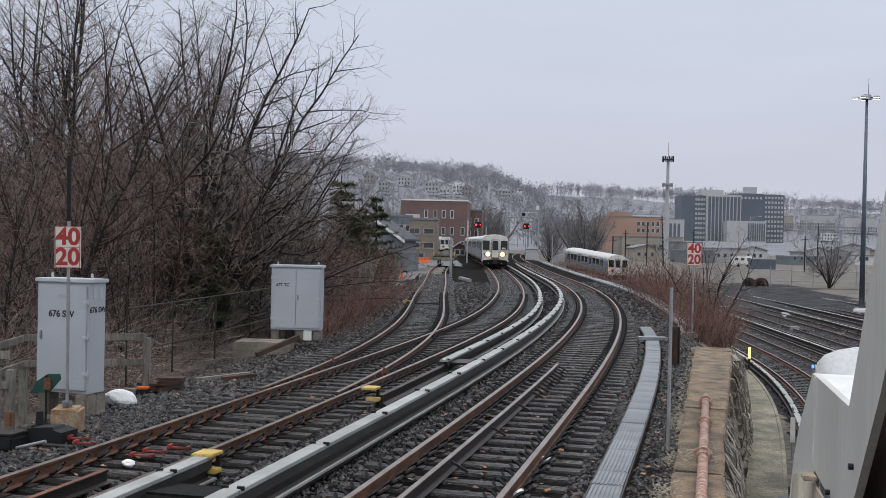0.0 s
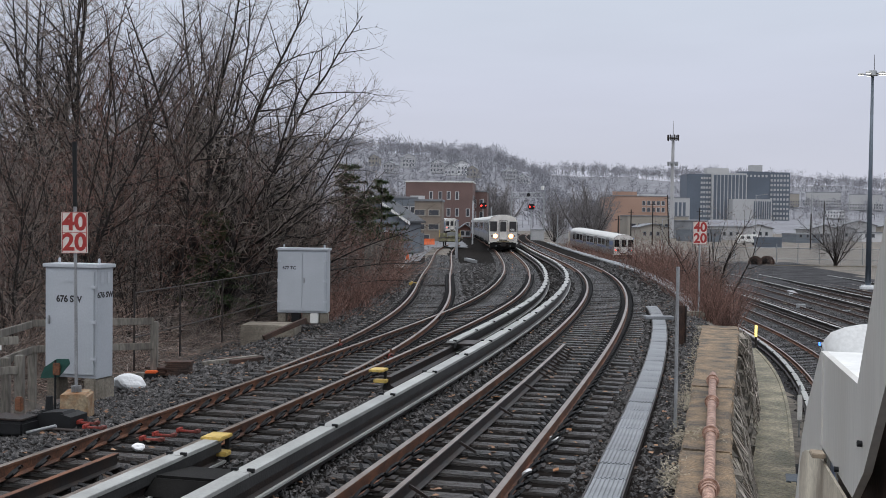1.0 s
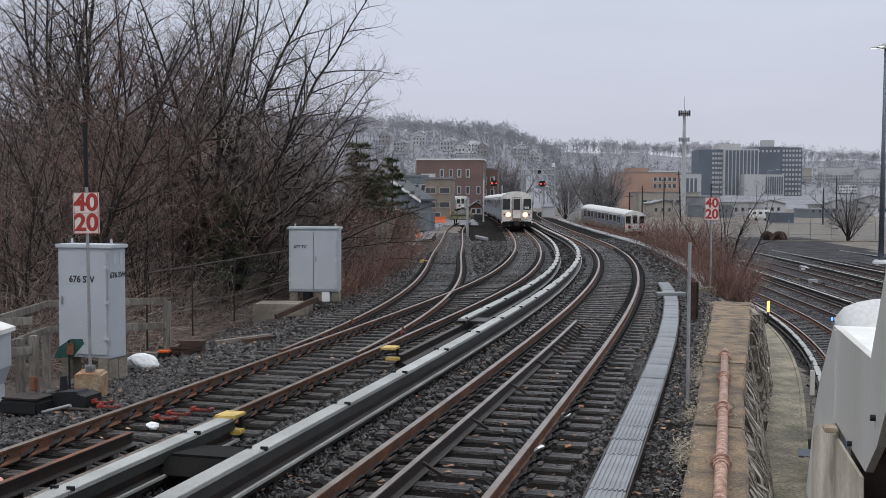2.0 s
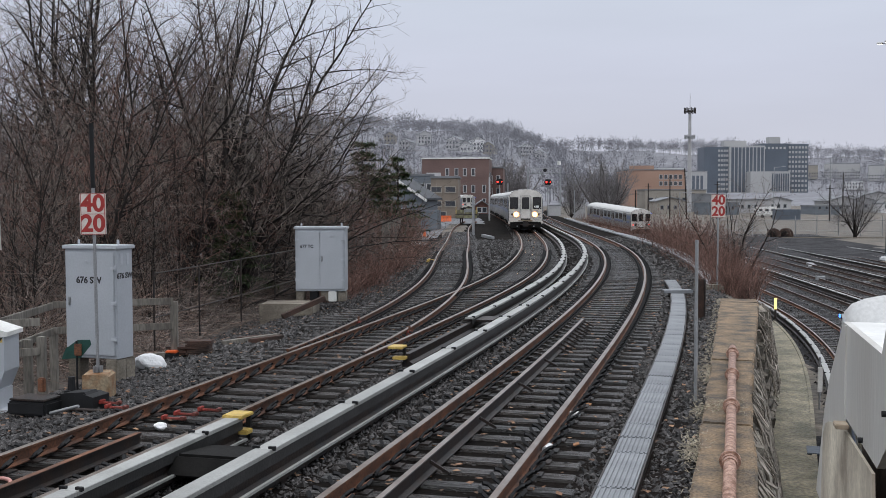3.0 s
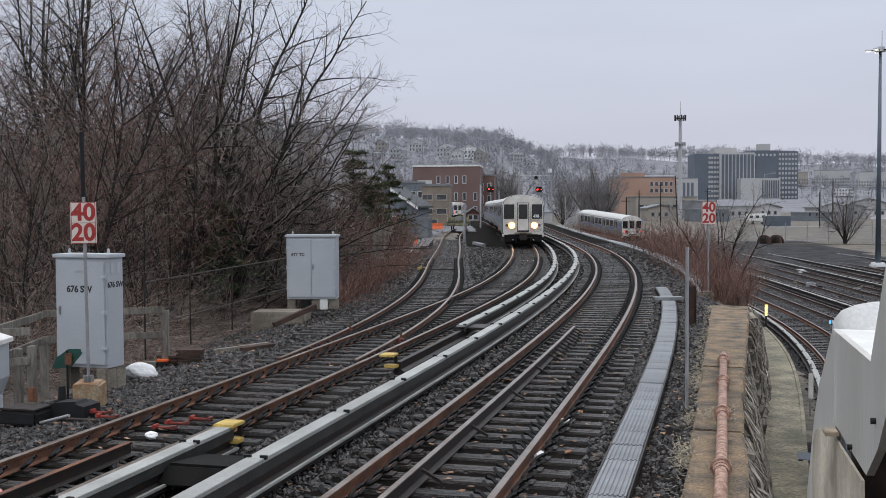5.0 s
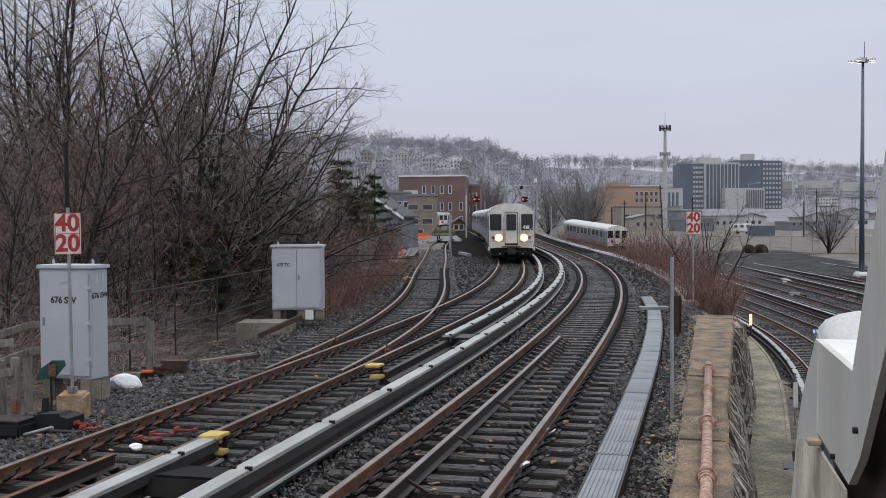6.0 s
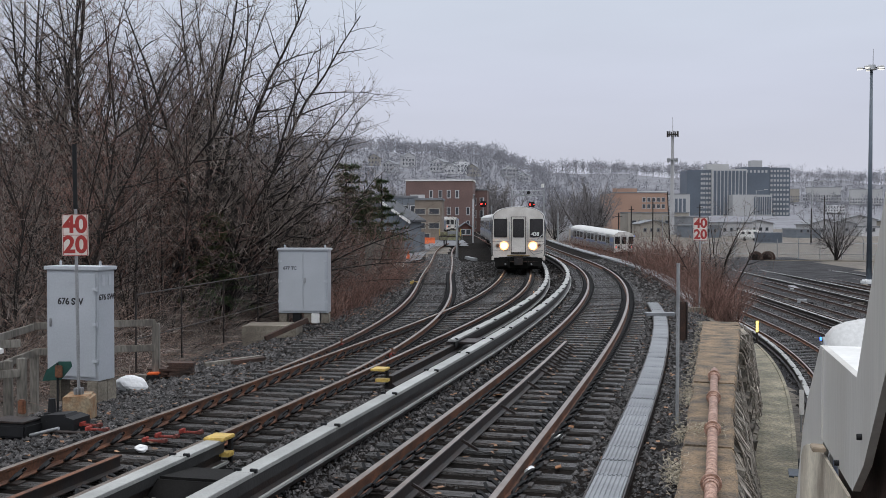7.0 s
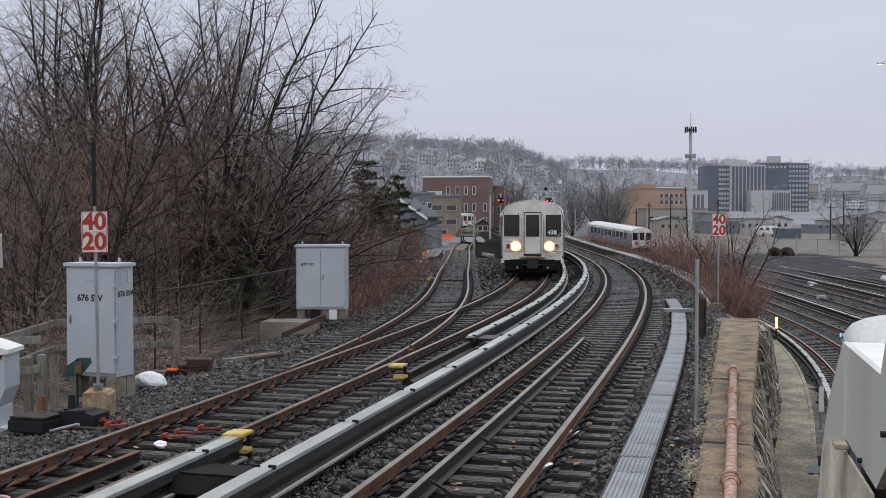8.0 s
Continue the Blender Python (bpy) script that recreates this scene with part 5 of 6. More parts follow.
for i in range(300):
    t0, t1 = i / 300, min(1, (i + 6) / 300)
    for a, b in ((t0, t1), (t1, t0)):
        wires.append((40 + 78 * a, 160 - 13 * a, -3.4, 40 + 78 * b, 160 - 13 * b, -.6, .012, .012))
v, f = tubes(wires, 3)
tagged(mesh_ob("wire_mesh", v, f, GALV, yf), kind="stuff")
post_w = empty("white_marker", pose(10.75, 30.4, -3.36), "small white panel on a short post at the walkway", "marker")
part("post", cyl(.03, .03, 1.5, 0, 0, 0), GALV, post_w)
part("panel", box(.14, .03, .72, 0, -.035, .5, None, .01), WHITE, post_w, "white panel")
tagged(part("drain_grate", box(.55, .8, .04, 8.95, 25.3, -3.36, Matrix.Rotation(-.3, 4, 'Z'), .01), mat("blue_grey_grate", (.1, .125, .16), .5, .3, .2, 10, 40, .2), None), "blue-grey steel grate on the walkway", "grate")


# ---- signals, gantry, poles ----
SIGRED = glow("signal_red", (1, .04, .03), 3)


def signal(x, y, z, zl, lab):
    th = empty("signal", pose(x, y, z), lab, "signal", "railway signals")
    part("mast_pole", cyl(.09, .07, zl - z + 1.2, 0, 0, 0, None, 8), GALV, th)
    part("head_board", box(1.0, .25, 1.0, 0, -.1, zl - z - .5, None, .08), BLACK, th, "black signal head")
    part("hood", box(1.3, .4, .5, 0, -.1, zl - z - .25, None, .1), BLACK, th)
    part("lamp", cyl(.16, .16, .08, -.3, -.3, zl - z, Matrix.Rotation(radians(90), 4, 'X'), 12), SIGRED, th, "lit red lamp")
    part("lamp", cyl(.10, .10, .08, .42, -.3, zl - z, Matrix.Rotation(radians(90), 4, 'X'), 12), SIGRED, th, "lit red lamp")
    return th


signal(9.65, 181, -.4, 5.45, "railway signal mast showing red by the track")
signal(18.9, 192, -.5, 5.55, "railway signal showing red under a gantry")
gan = empty("signal_gantry", pose(18.2, 228, -.3), "grey lattice signal gantry across the far tracks", "gantry")
for x in (0, 6.9):
    part("upright", box(.3, .3, 9.6, x, 0, 0), GALV, gan)
g_segs = [(0, 0, 9.3, 6.9, 0, 9.3, .09, .09), (0, 0, 8.3, 6.9, 0, 8.3, .09, .09)] + [(i * .69, 0, 9.3 if i % 2 else 8.3, (i + 1) * .69, 0, 8.3 if i % 2 else 9.3, .06, .06) for i in range(10)]
v, f = tubes(g_segs, 4)
mesh_ob("truss", v, f, GALV, gan)
part("lamp", cyl(.35, .35, .8, 6.6, 0, 10.0, None, 8), WHITE, gan)
part("dish", cyl(.4, .4, .15, 3.6, -.2, 8.9, Matrix.Rotation(radians(90), 4, 'X'), 10), BLACK, gan)

cell = empty("cell_mast", pose(73.6, 320, -1.5), "tall slim white antenna mast with equipment rings", "antenna mast")
part("pole", cyl(.75, .42, 29.5, 0, 0, 0, None, 12), PALE, cell)
part("whip", cyl(.12, .06, 5.6, 0, 0, 29.5, None, 6), PALE, cell)
for z, r in ((29.6, 1.5), (22.0, 1.35)):
    rg = part("antenna_ring", cyl(r, r, .25, 0, 0, z + .2, None, 12), DARKSTEEL if z > 25 else GALV, cell)
    for a in range(8):
        part("antenna", box(.32, .32, 1.7 if z > 25 else 1.3, (r + .1) * math.cos(a * .785), (r + .1) * math.sin(a * .785), z - .4), DARKSTEEL if z > 25 else GALV, cell)
for x, y, h, lean in ((47, 245, 8.5, 0), (53, 250, 10.5, 0), (57, 250, 12, 3), (64, 250, 9, 0), (97, 260, 11, 0), (104, 250, 9, -1), (83, 230, 8, 0), (36, 200, 7, 0)):
    pl = empty("utility_pole", pose(x, y, ground_at(x, y) - .2, 0, -lean, 0), "dark wooden utility pole", "utility pole", "utility poles")
    part("shaft", cyl(.17, .12, h, 0, 0, 0, None, 8), BARK, pl)
    part("crossarm", box(1.3, .09, .10, 0, 0, h - .8), BARK, pl)
for x, y, h in ((88, 285, 13), (52, 235, 6.5), (86, 238, 14.0)):
    pl = empty("street_lamp", pose(x, y, ground_at(x, y) - .2), "grey street lamp with a long curved arm", "street lamp", "street lamps")
    part("shaft", cyl(.14, .09, h, 0, 0, 0, None, 8), GALV, pl)
    part("arm", box(2.6, .12, .12, 1.2, 0, h - .1, Matrix.Rotation(-.12, 4, 'Y')), GALV, pl)
    part("lamp_head", box(.9, .35, .18, 2.6, 0, h + .1, None, .05), PALE, pl)
for x, y, h, m_ in ((6.6, 150, 6.2, PALE), (2.65, 91, 3.4, GALV), (10.4, 170, 5.5, GALV), (22.8, 185, 6.5, GALV)):
    tagged(part("yard_pole", cyl(.12, .1, h, x, y, ground_at(x, y) - .1, None, 8), m_, None), "pale grey post standing beside the tracks", "pole", "posts beside the tracks")
tagged(part("buffer_timber", box(.3, 5, .25, 3.55, 84, -.45, Matrix.Rotation(.11, 4, 'Z'), .03), GALV, None), "pale rail laid beside the siding", "timber")
hut = empty("relay_hut", pose(32.8, 258, ground_at(32.8, 258)), "white relay hut with a flat roof beside the tracks", "hut")
part("wall", box(2.9, 2.4, 3.6, 0, 0, 0), PALE, hut)
part("roof", box(3.3, 2.8, .25, 0, 0, 3.602), ROOFGREY, hut)
for k in range(4):
    part("roof_vent", box(.3, .3, .4, -1.1 + k * .7, 0, 3.854), ROOFGREY, hut)
hut2 = empty("relay_hut", pose(20.9, 200, ground_at(20.9, 200)), "low pale relay hut between far tracks", "hut")
part("wall", box(2.3, 2, 1.9, 0, 0, 0), PALE, hut2)
part("roof", box(2.5, 2.2, .15, 0, 0, 1.902), ROOFGREY, hut2)
for x, y in ((-.3, 160), (.6, 162)):
    bar_ = empty("road_barrier", pose(x, y, ground_at(x, y)), "orange plastic road barrier on the asphalt", "barrier", "orange barriers")
    part("shell", prism([(-.3, 0), (.3, 0), (.12, .5), (.1, .9), (-.1, .9), (-.12, .5)], 1.6, 0), ORANGE, bar_).matrix_basis = pose(-.8, 0, 0)
for x, y in ((-1.45, 88.5),):
    cn = empty("traffic_cone", pose(x, y, ground_at(x, y)), "orange traffic cone on the ground", "cone", "traffic cones")
    part("cone_body", cyl(.18, .04, .7, 0, 0, 0, None, 12), ORANGE, cn)
    part("cone_base", box(.4, .4, .05, 0, 0, 0), ORANGE, cn)


# ---- buildings ----
def building(name, m, w, d, h, wall_m, rows, label, win=(.9, 1.7), roof_m=ROOFGREY, gable=0.0, trim=None, pane_m=PANE, frame_m=PALE, cat="building", sides=()):
    """Front at local y = 0, looking to -y. rows: (height of the sills, list of window centres)."""
    th = empty(name, m, label, cat)
    wl_ = part("wall", box(w, d, h, 0, d / 2, 0), wall_m, th)
    if gable:
        part("gable", prism([(-w / 2, h), (w / 2, h), (0, h + gable)], d - .01), wall_m, th).matrix_basis = pose(0, .005, .002)
        for s in (-1, 1):
            part("roof", prism([(s * (w / 2 + .45), h - .45 * gable / (w / 2)), (s * (w / 2 + .45), h - .45 * gable / (w / 2) + .2), (0, h + gable + .22), (0, h + gable + .02)], d + .9), roof_m, th).matrix_basis = pose(0, -.45, 0)
    else:
        part("roof", box(w + .3, d + .3, .35, 0, d / 2, h + .002), trim or roof_m, th)
    fr = box_mesh("window", win[0] + .36, .08, win[1] + .34, frame_m)
    pn = box_mesh("pane", win[0], .05, win[1], pane_m)
    for z, xs in rows:
        for x in xs:
            wn_ = put("window", fr, Matrix.Translation((x, -.03, z + win[1] + .12)), th)
            put("pane", pn, Matrix.Translation((0, -.04, -.12)), wn_)
    for sgn, rws in sides:
        for z, ys in rws:
            for y in ys:
                wn_ = put("window", fr, Matrix.Translation((sgn * (w / 2 + .03), y, z + win[1] + .12)) @ Matrix.Rotation(sgn * radians(90), 4, 'Z'), th)
                put("pane", pn, Matrix.Translation((0, -.04, -.12)), wn_)
    return th


b = building("brick_building", pose(3.3, 268, -.5, 0, 0, -6), 16.7, 12, 13.0, BRICK, [(8.9, (-2.0, .3, 2.4, 4.5)), (4.7, (.3, 2.4, 4.5, 7.2)), (1.3, (1.0, 4.5, 7.2))], "three-storey red brick building with white windows", (.62, 1.7), trim=WHITE, sides=((1, [(8, (2, 4.5, 7, 9.5)), (4.6, (2, 4.5, 7))]),))
part("sign_band", box(3.6, .15, 1.0, -5.4, -.08, 8.6), PALE, b, "blank white sign band")
for k in range(5):
    part("roof_vent", box(.5, .5, .8, -5 + k * 2.6, 4, 12.65), BRICK, b)
b = building("brick_building", pose(13.4, 280, -.5, 0, 0, -6), 5, 10, 11.0, BRICK, [(7.2, (-.8, 1.2)), (4, (-.8, 1.2)), (1.2, (-.8,))], "lower wing of red brick with white windows", (.8, 1.8))
b = building("gabled_house", pose(-5.2, 108, -1.1, 0, 0, -8), 6.4, 11, 3.9, BLUEGREY, [(1.5, (-1.5, 1.2))], "blue-grey gabled house with a pale roof edge", (.8, 1.2), mat("dark_shingle", (.07, .075, .085), .8, 0, .25, 1, 10, .2), 2.0, cat="house")
for sgn in (-1, 1):
    part("rake_board", prism([(sgn * 3.75, 3.42), (sgn * 3.75, 3.72), (0, 6.28), (0, 5.98)], .08), WHITE, b, "white painted rake board").matrix_basis = pose(0, -.54, 0)
part("door", box(.95, .08, 2.1, 2.3, -.04, .1), PALE, b)
part("annex", box(2.2, 3, 2.6, 3.6, 1.6, 0), BLUEGREY, b)
b = building("beige_building", pose(.4, 182, -.8, 0, 0, -4), 4.6, 8, 6.9, mat("tan_render", (.22, .18, .145), .85, 0, .15, .5, 6, .1), [(4.6, (-1.4, 1.0)), (2.2, (-1.4, 1.0)), (.4, (-.6,))], "small beige flat-roofed building with dark openings", (1.6, .8), frame_m=BEIGE)
b = building("low_annex", pose(-4.5, 190, -.8), 6, 8, 7.5, BLUEGREY, [(5, (1, 2.2))], "pale grey annex behind the gabled house", (.7, 1.0))
b = building("wooden_shed", pose(7.6, 205, -.6), 2.6, 4, 1.9, mat("red_brown_boards", (.16, .075, .06), .8, 0, .2, 1, 8, .2), [(.7, (-.5, .5))], "small red-brown shed by the yard", (.7, .8), gable=.9, cat="shed")
b = building("brick_warehouse", pose(84, 420, -2), 22, 30, 15.5, ORANGEBRICK, [(9.6, [1.5 + 1.9 * i for i in range(5)]), (12.2, [1.5 + 1.9 * i for i in range(5)])], "orange brick warehouse, paled for haze, with pale windows", (1.1, 1.5))
part("parapet", box(9.5, 1.0, 1.5, -6.0, .6, 15.86), ORANGEBRICK, b)
part("white_roof", box(11, 12, .5, 5.2, 7, 15.86), PALE, b)
b = building("low_block", pose(76, 350, -2), 20, 14, 7.2, BEIGE, [(3.5, [-8 + 2.2 * i for i in range(8)])], "low grey-green block with a flat roof", (1.3, 1.2), frame_m=ROOFGREY)

ZT = 4.0
tower = empty("office_complex", pose(0, 800, 0), "office towers with haze-tinted dark cladding and pale striped bays", "office tower")
part("dark_wing", box(18, 22, 36.5, 204, 11, ZT), TOWERDARK, tower)
part("striped_wing", box(26, 22, 37.3, 226, 8, ZT), TOWERPALE, tower)
part("right_tower_front", box(19.6, 20, 39, 247, 10, ZT), TOWERDARK, tower)
part("right_tower_face", box(18, 20, 38.6, 264, 12, ZT), TOWERDARK, tower)
part("podium", box(29, 16, 18, 240, -6, ZT), TOWERPALE, tower)
part("penthouse", box(8.5, 8, 5.2, 249, 10, ZT + 39), TOWERPALE, tower)
part("penthouse", box(17, 8, 4.2, 220, 12, ZT + 37.3), TOWERPALE, tower)
slot = box_mesh("dark_bay", 1.9, .4, 33, TOWERDARK)
for i in range(9):
    put("dark_bay", slot, Matrix.Translation((215.2 + i * 2.75, -3.1, ZT + 36)), tower)
slot2 = box_mesh("dark_bay", 1.0, .4, 13, TOWERDARK)
for i in range(8):
    put("dark_bay", slot2, Matrix.Translation((241.5 + i * 1.65, -14.1, ZT + 16.4)), tower)
fw = box_mesh("window", 1.5, .3, 1.7, TOWERPALE)
for r in range(10):
    for c_ in range(7):
        put("window", fw, Matrix.Translation((256.6 + c_ * 2.45, 1.9, ZT + 37 - r * 3.55)), tower)
for r in range(9):
    for c_ in range(4):
        put("window", fw, Matrix.Translation((206 + c_ * 2.0, -.1, ZT + 34.5 - r * 3.55)), tower)
for c_ in range(6):
    put("window", fw, Matrix.Translation((240.0 + c_ * 2.9, -.1, ZT + 36.5)), tower)
b = building("low_office", pose(142, 600, 0), 12, 12, 17.5, TOWERPALE, [(5, [-4 + 2.3 * i for i in range(4)])], "pale low office with dark tall windows", (1.1, 10), frame_m=TOWERDARK, pane_m=TOWERDARK)
for i, (x, y, w, h, g, mt) in enumerate(((88, 310, 13, 4.5, 0, PALE), (99, 318, 9, 4.2, 1.1, PALE), (82, 330, 10, 6, 0, ROOFGREY), (112, 300, 8, 4.4, 1.2, PALE), (117, 306, 6, 3.6, .9, PALE), (123, 315, 8, 4.2, 1.1, PALE), (129, 308, 6, 3.4, 0, PALE), (104, 290, 7, 3.0, 0, BLUEGREY), (76, 290, 9, 4.0, 0, BLUEGREY), (134, 330, 11, 5.4, 1.3, PALE), (64, 300, 8, 4.4, 1.0, BEIGE), (150, 340, 10, 5, 1.3, BEIGE))):
    building("low_house" if g else "low_shed", pose(x, y, ground_at(x, y) - .8, 0, 0, rng.uniform(-12, 12)), w, 9, h, mt, [(1.5 + .8, [-w / 2 + 1.4 + 1.9 * k for k in range(int(w / 2.2))])], "pale low building behind the yard field", (.55, .8), gable=g, frame_m=ROOFGREY, cat="building")
tr_ = empty("caravan", pose(79, 262, ground_at(79, 262)), "white caravan parked on the field edge", "caravan")
part("body", box(5.2, 2.3, 2.2, 0, 0, .5, None, .3), WHITE, tr_)
for k in range(3):
    part("window", box(.8, .05, .6, -1.6 + k * 1.5, -1.17, 1.6), PANE, tr_)
for k in (-1.2, 1.2):
    part("wheel", cyl(.35, .35, .2, k, -1.0, .35, Matrix.Rotation(radians(90), 4, 'X')), BLACK, tr_)
ct = empty("container", pose(77.6, 242, ground_at(77.6, 242)), "dark blue shipping container on the field", "container")
part("shell", box(5.6, 2.4, 2.3, 0, 0, .1, None, .04), TOWERDARK, ct)
for k in range(18):
    part("rib", box(.12, .06, 2.0, -2.6 + k * .3, -1.23, .25), TOWERDARK, ct)

# houses on the hill
for i, (px, d, ph, w, hh, mt) in enumerate(((-24, 690, 0, 9, 7, HOUSEPALE), (-12, 760, 0, 11, 9, HOUSEPALE), (7, 700, 0, 11, 8, HOUSEPALE), (15, 690, 0, 8, 6.5, HOUSEPALE), (24, 720, 0, 12, 9, HOUSEPALE), (30, 700, 0, 9, 7, BEIGE), (60, 760, 0, 12, 7, HOUSEPALE), (72, 800, 0, 10, 6, HOUSEPALE), (118, 820, 0, 12, 5, HOUSEPALE), (-36, 740, 0, 9, 7, BEIGE), (180, 900, 0, 16, 7, HOUSEPALE), (210, 950, 0, 14, 6, HOUSEPALE), (330, 980, 0, 30, 12, BEIGE), (372, 1000, 0, 38, 13, TOWERPALE), (404, 980, 0, 34, 14, TOWERPALE), (300, 900, 0, 16, 7, HOUSEPALE), (345, 900, 0, 18, 7, HOUSEPALE), (92, 780, 0, 10, 6, HOUSEPALE))):
    z = ground_at(px, d)
    g = 2.2 if w < 14 else 0
    building("hill_house" if g else "hill_block", pose(px, d, z - 1 + (3.5 if d < 830 else 2), 0, 0, rng.uniform(-25, 25)), w * .82, 8, hh - g * .6, mt, [(1.6, [-w / 2 + 1.6 + 2.3 * k for k in range(int(w / 2.4))]), (4.4, [-w / 2 + 1.6 + 2.3 * k for k in range(int(w / 2.4))])][: (2 if hh > 6.5 else 1)], "pale house among bare trees on the hill", (.7, 1.1), gable=g, frame_m=ROOFGREY, cat="house")


# ---- trees ----
def grow(seed, limbs, r0=.15, rise=.07, wob=.095, kids=(2.3, 3.3, 4.4), reach=(.35, .38), angle=(32, 72), fine=.0056):
    """Bare tree from its limbs (lean, compass way in degrees, length): dark limbs, and finer branches with alternate twigs, as rows for tubes()."""
    r = random.Random(seed)
    thick, thin = [], []
    steps = (10, 5, 3, 1)

    def branch(p, d, ln, rad, lev):
        n = steps[lev]
        pts, rads, ways = [p], [rad], []
        for i in range(n):
            d = (d + Vector((r.gauss(0, wob), r.gauss(0, wob), r.gauss(0, wob) + rise * (.28 if lev == 0 else .6) / n * 2))).normalized()
            p = p + d * (ln / n)
            pts.append(p)
            ways.append(d)
            rads.append(max(fine * .55, rad * (1 - .86 * (i + 1) / n)))
        out = thick if lev < 2 else thin
        for i in range(n):
            out.append((*pts[i], *pts[i + 1], rads[i], rads[i + 1]))
        if lev == 3:
            return
        start = .16 if lev == 0 else .1
        k = max(2, int(ln * (1 - start) * kids[lev] + r.random()))
        turn = r.uniform(0, 6.28)
        for j in range(k):
            t = start + (1 - start) * (j + r.random()) / k
            i = min(n - 1, int(t * n))
            q = pts[i].lerp(pts[i + 1], t * n - i)
            w = ways[i]
            turn += math.pi + r.gauss(0, .7)
            u = w.cross(Vector((.3, .2, 1))).normalized()
            side = u * math.cos(turn) + w.cross(u) * math.sin(turn)
            a = radians(r.uniform(*angle))
            nd = w * math.cos(a) + side * math.sin(a)
            nd.z += rise * .5
            if lev < 2:
                l2 = ln * (1.02 - .72 * t) * reach[lev] * r.uniform(.55, 1.2) + .2
                branch(q, nd.normalized(), l2, max(fine, min(rads[i] * .62, .018 * l2 + .003)), lev + 1)
            else:
                branch(q, nd.normalized(), r.uniform(.2, .62), fine, 3)

    for lean, way_, ln in limbs:
        a, b = radians(lean), radians(way_)
        d = Vector((math.sin(a) * math.cos(b), math.sin(a) * math.sin(b), math.cos(a)))
        up0 = r.uniform(0, .12) * ln if len(limbs) > 1 else 0
        branch(Vector((d.x * .3 * up0, d.y * .3 * up0, up0 - .3)), d, ln, r0 * r.uniform(.5, 1) * (ln / 11), 0)
    if len(limbs) > 8:
        thick.append((0, 0, -.4, 0, 0, 1.5, r0 * 2.0, r0 * 1.3))
    return thick, thin


def tree(name, m, label, seed, limbs, bark=BARK, twig=TWIG, group="bare trees behind the fence", **kw):
    th = empty(name, m, label, "tree", group)
    thick, thin = grow(seed, limbs, **kw)
    v, f = tubes(thick, 4)
    mesh_ob("trunk", v, f, bark, th, smooth=True)
    v, f = tubes(thin, 3)
    mesh_ob("crown", v, f, twig, th)
    return th


def ring_limbs(seed, n, lean, length):
    r = random.Random(seed)
    return [(r.uniform(*lean), 360 * (k + r.uniform(-.3, .3)) / n, r.uniform(*length)) for k in range(n)]


def at_bank(k, x, y, rot, s):
    c_ = copy_thing(protos[k], pose(x, y, ground_at(x, y) - .1, 0, 0, rot))
    c_.scale = (s, s, s)


T_LABEL = "tall bare deciduous tree with dark wet branches"
BROAD = [(6, 40, 12.8), (13, 200, 12.6), (19, 10, 12.2), (24, 150, 11.6), (29, 350, 11.2), (35, 20, 10.4), (42, 180, 10), (45, 340, 9.0), (52, 12, 8.2), (28, 260, 11), (25, 90, 11), (50, 200, 8), (61, 352, 6.4), (33, 300, 9.5), (16, 330, 12.4), (10, 280, 12.8), (22, 185, 12), (37, 5, 9.6), (56, 25, 7.0)]
protos = [tree("bare_tree", pose(-7.6, 38.5, -1.2), "broad bare tree with dark limbs reaching over the fence", 52, BROAD, r0=.125),
          tree("bare_tree", pose(-11.8, 36.5, -1.4), T_LABEL, 8, ring_limbs(3, 11, (4, 34), (9.5, 13.4)), r0=.125),
          tree("bare_tree", pose(-9.6, 29.5, -1.2), "slender bare tree with reddish twigs", 14, ring_limbs(5, 7, (3, 24), (6.5, 10.5)), r0=.07, twig=REDTWIG, angle=(30, 66), rise=.1),
          tree("bare_tree", pose(-12.6, 30, -1.4), "slender bare tree with many upright stems", 21, ring_limbs(9, 9, (2, 20), (5.5, 10)), r0=.062, angle=(30, 66), rise=.12)]
for k, x, y, rot, s in ((0, -14.5, 43, 150, .95), (1, -17.0, 38, 250, .95), (2, -11.4, 28.2, 120, .8), (3, -8.6, 31.5, 210, .8), (2, -8.2, 34.5, 290, .8),
                        (2, -6.6, 42.5, 200, .66), (3, -6.1, 46, 80, .6), (2, -5.6, 50, 20, .62), (3, -6.6, 53.5, 200, .62), (2, -7.8, 48, 160, .8), (1, -9.8, 47, 60, .72), (3, -10.4, 27, 20, .7), (2, -15.2, 30.5, 330, .8), (2, -5.2, 55.5, 100, .5), (0, -9.8, 41, 25, 1.0), (0, -6.2, 45, 335, .72), (2, -5.3, 45, 40, .6), (2, -5.0, 49, 140, .62), (3, -5.6, 42, 250, .6), (2, -4.7, 53.5, 300, .62), (2, -4.6, 57.5, 80, .58), (3, -11.0, 31.5, 130, .85), (3, -13.6, 34, 300, .9), (1, -13.4, 40.5, 20, 1.05), (1, -9.6, 44.5, 210, 1.0)):
    at_bank(k, x, y, rot, s)

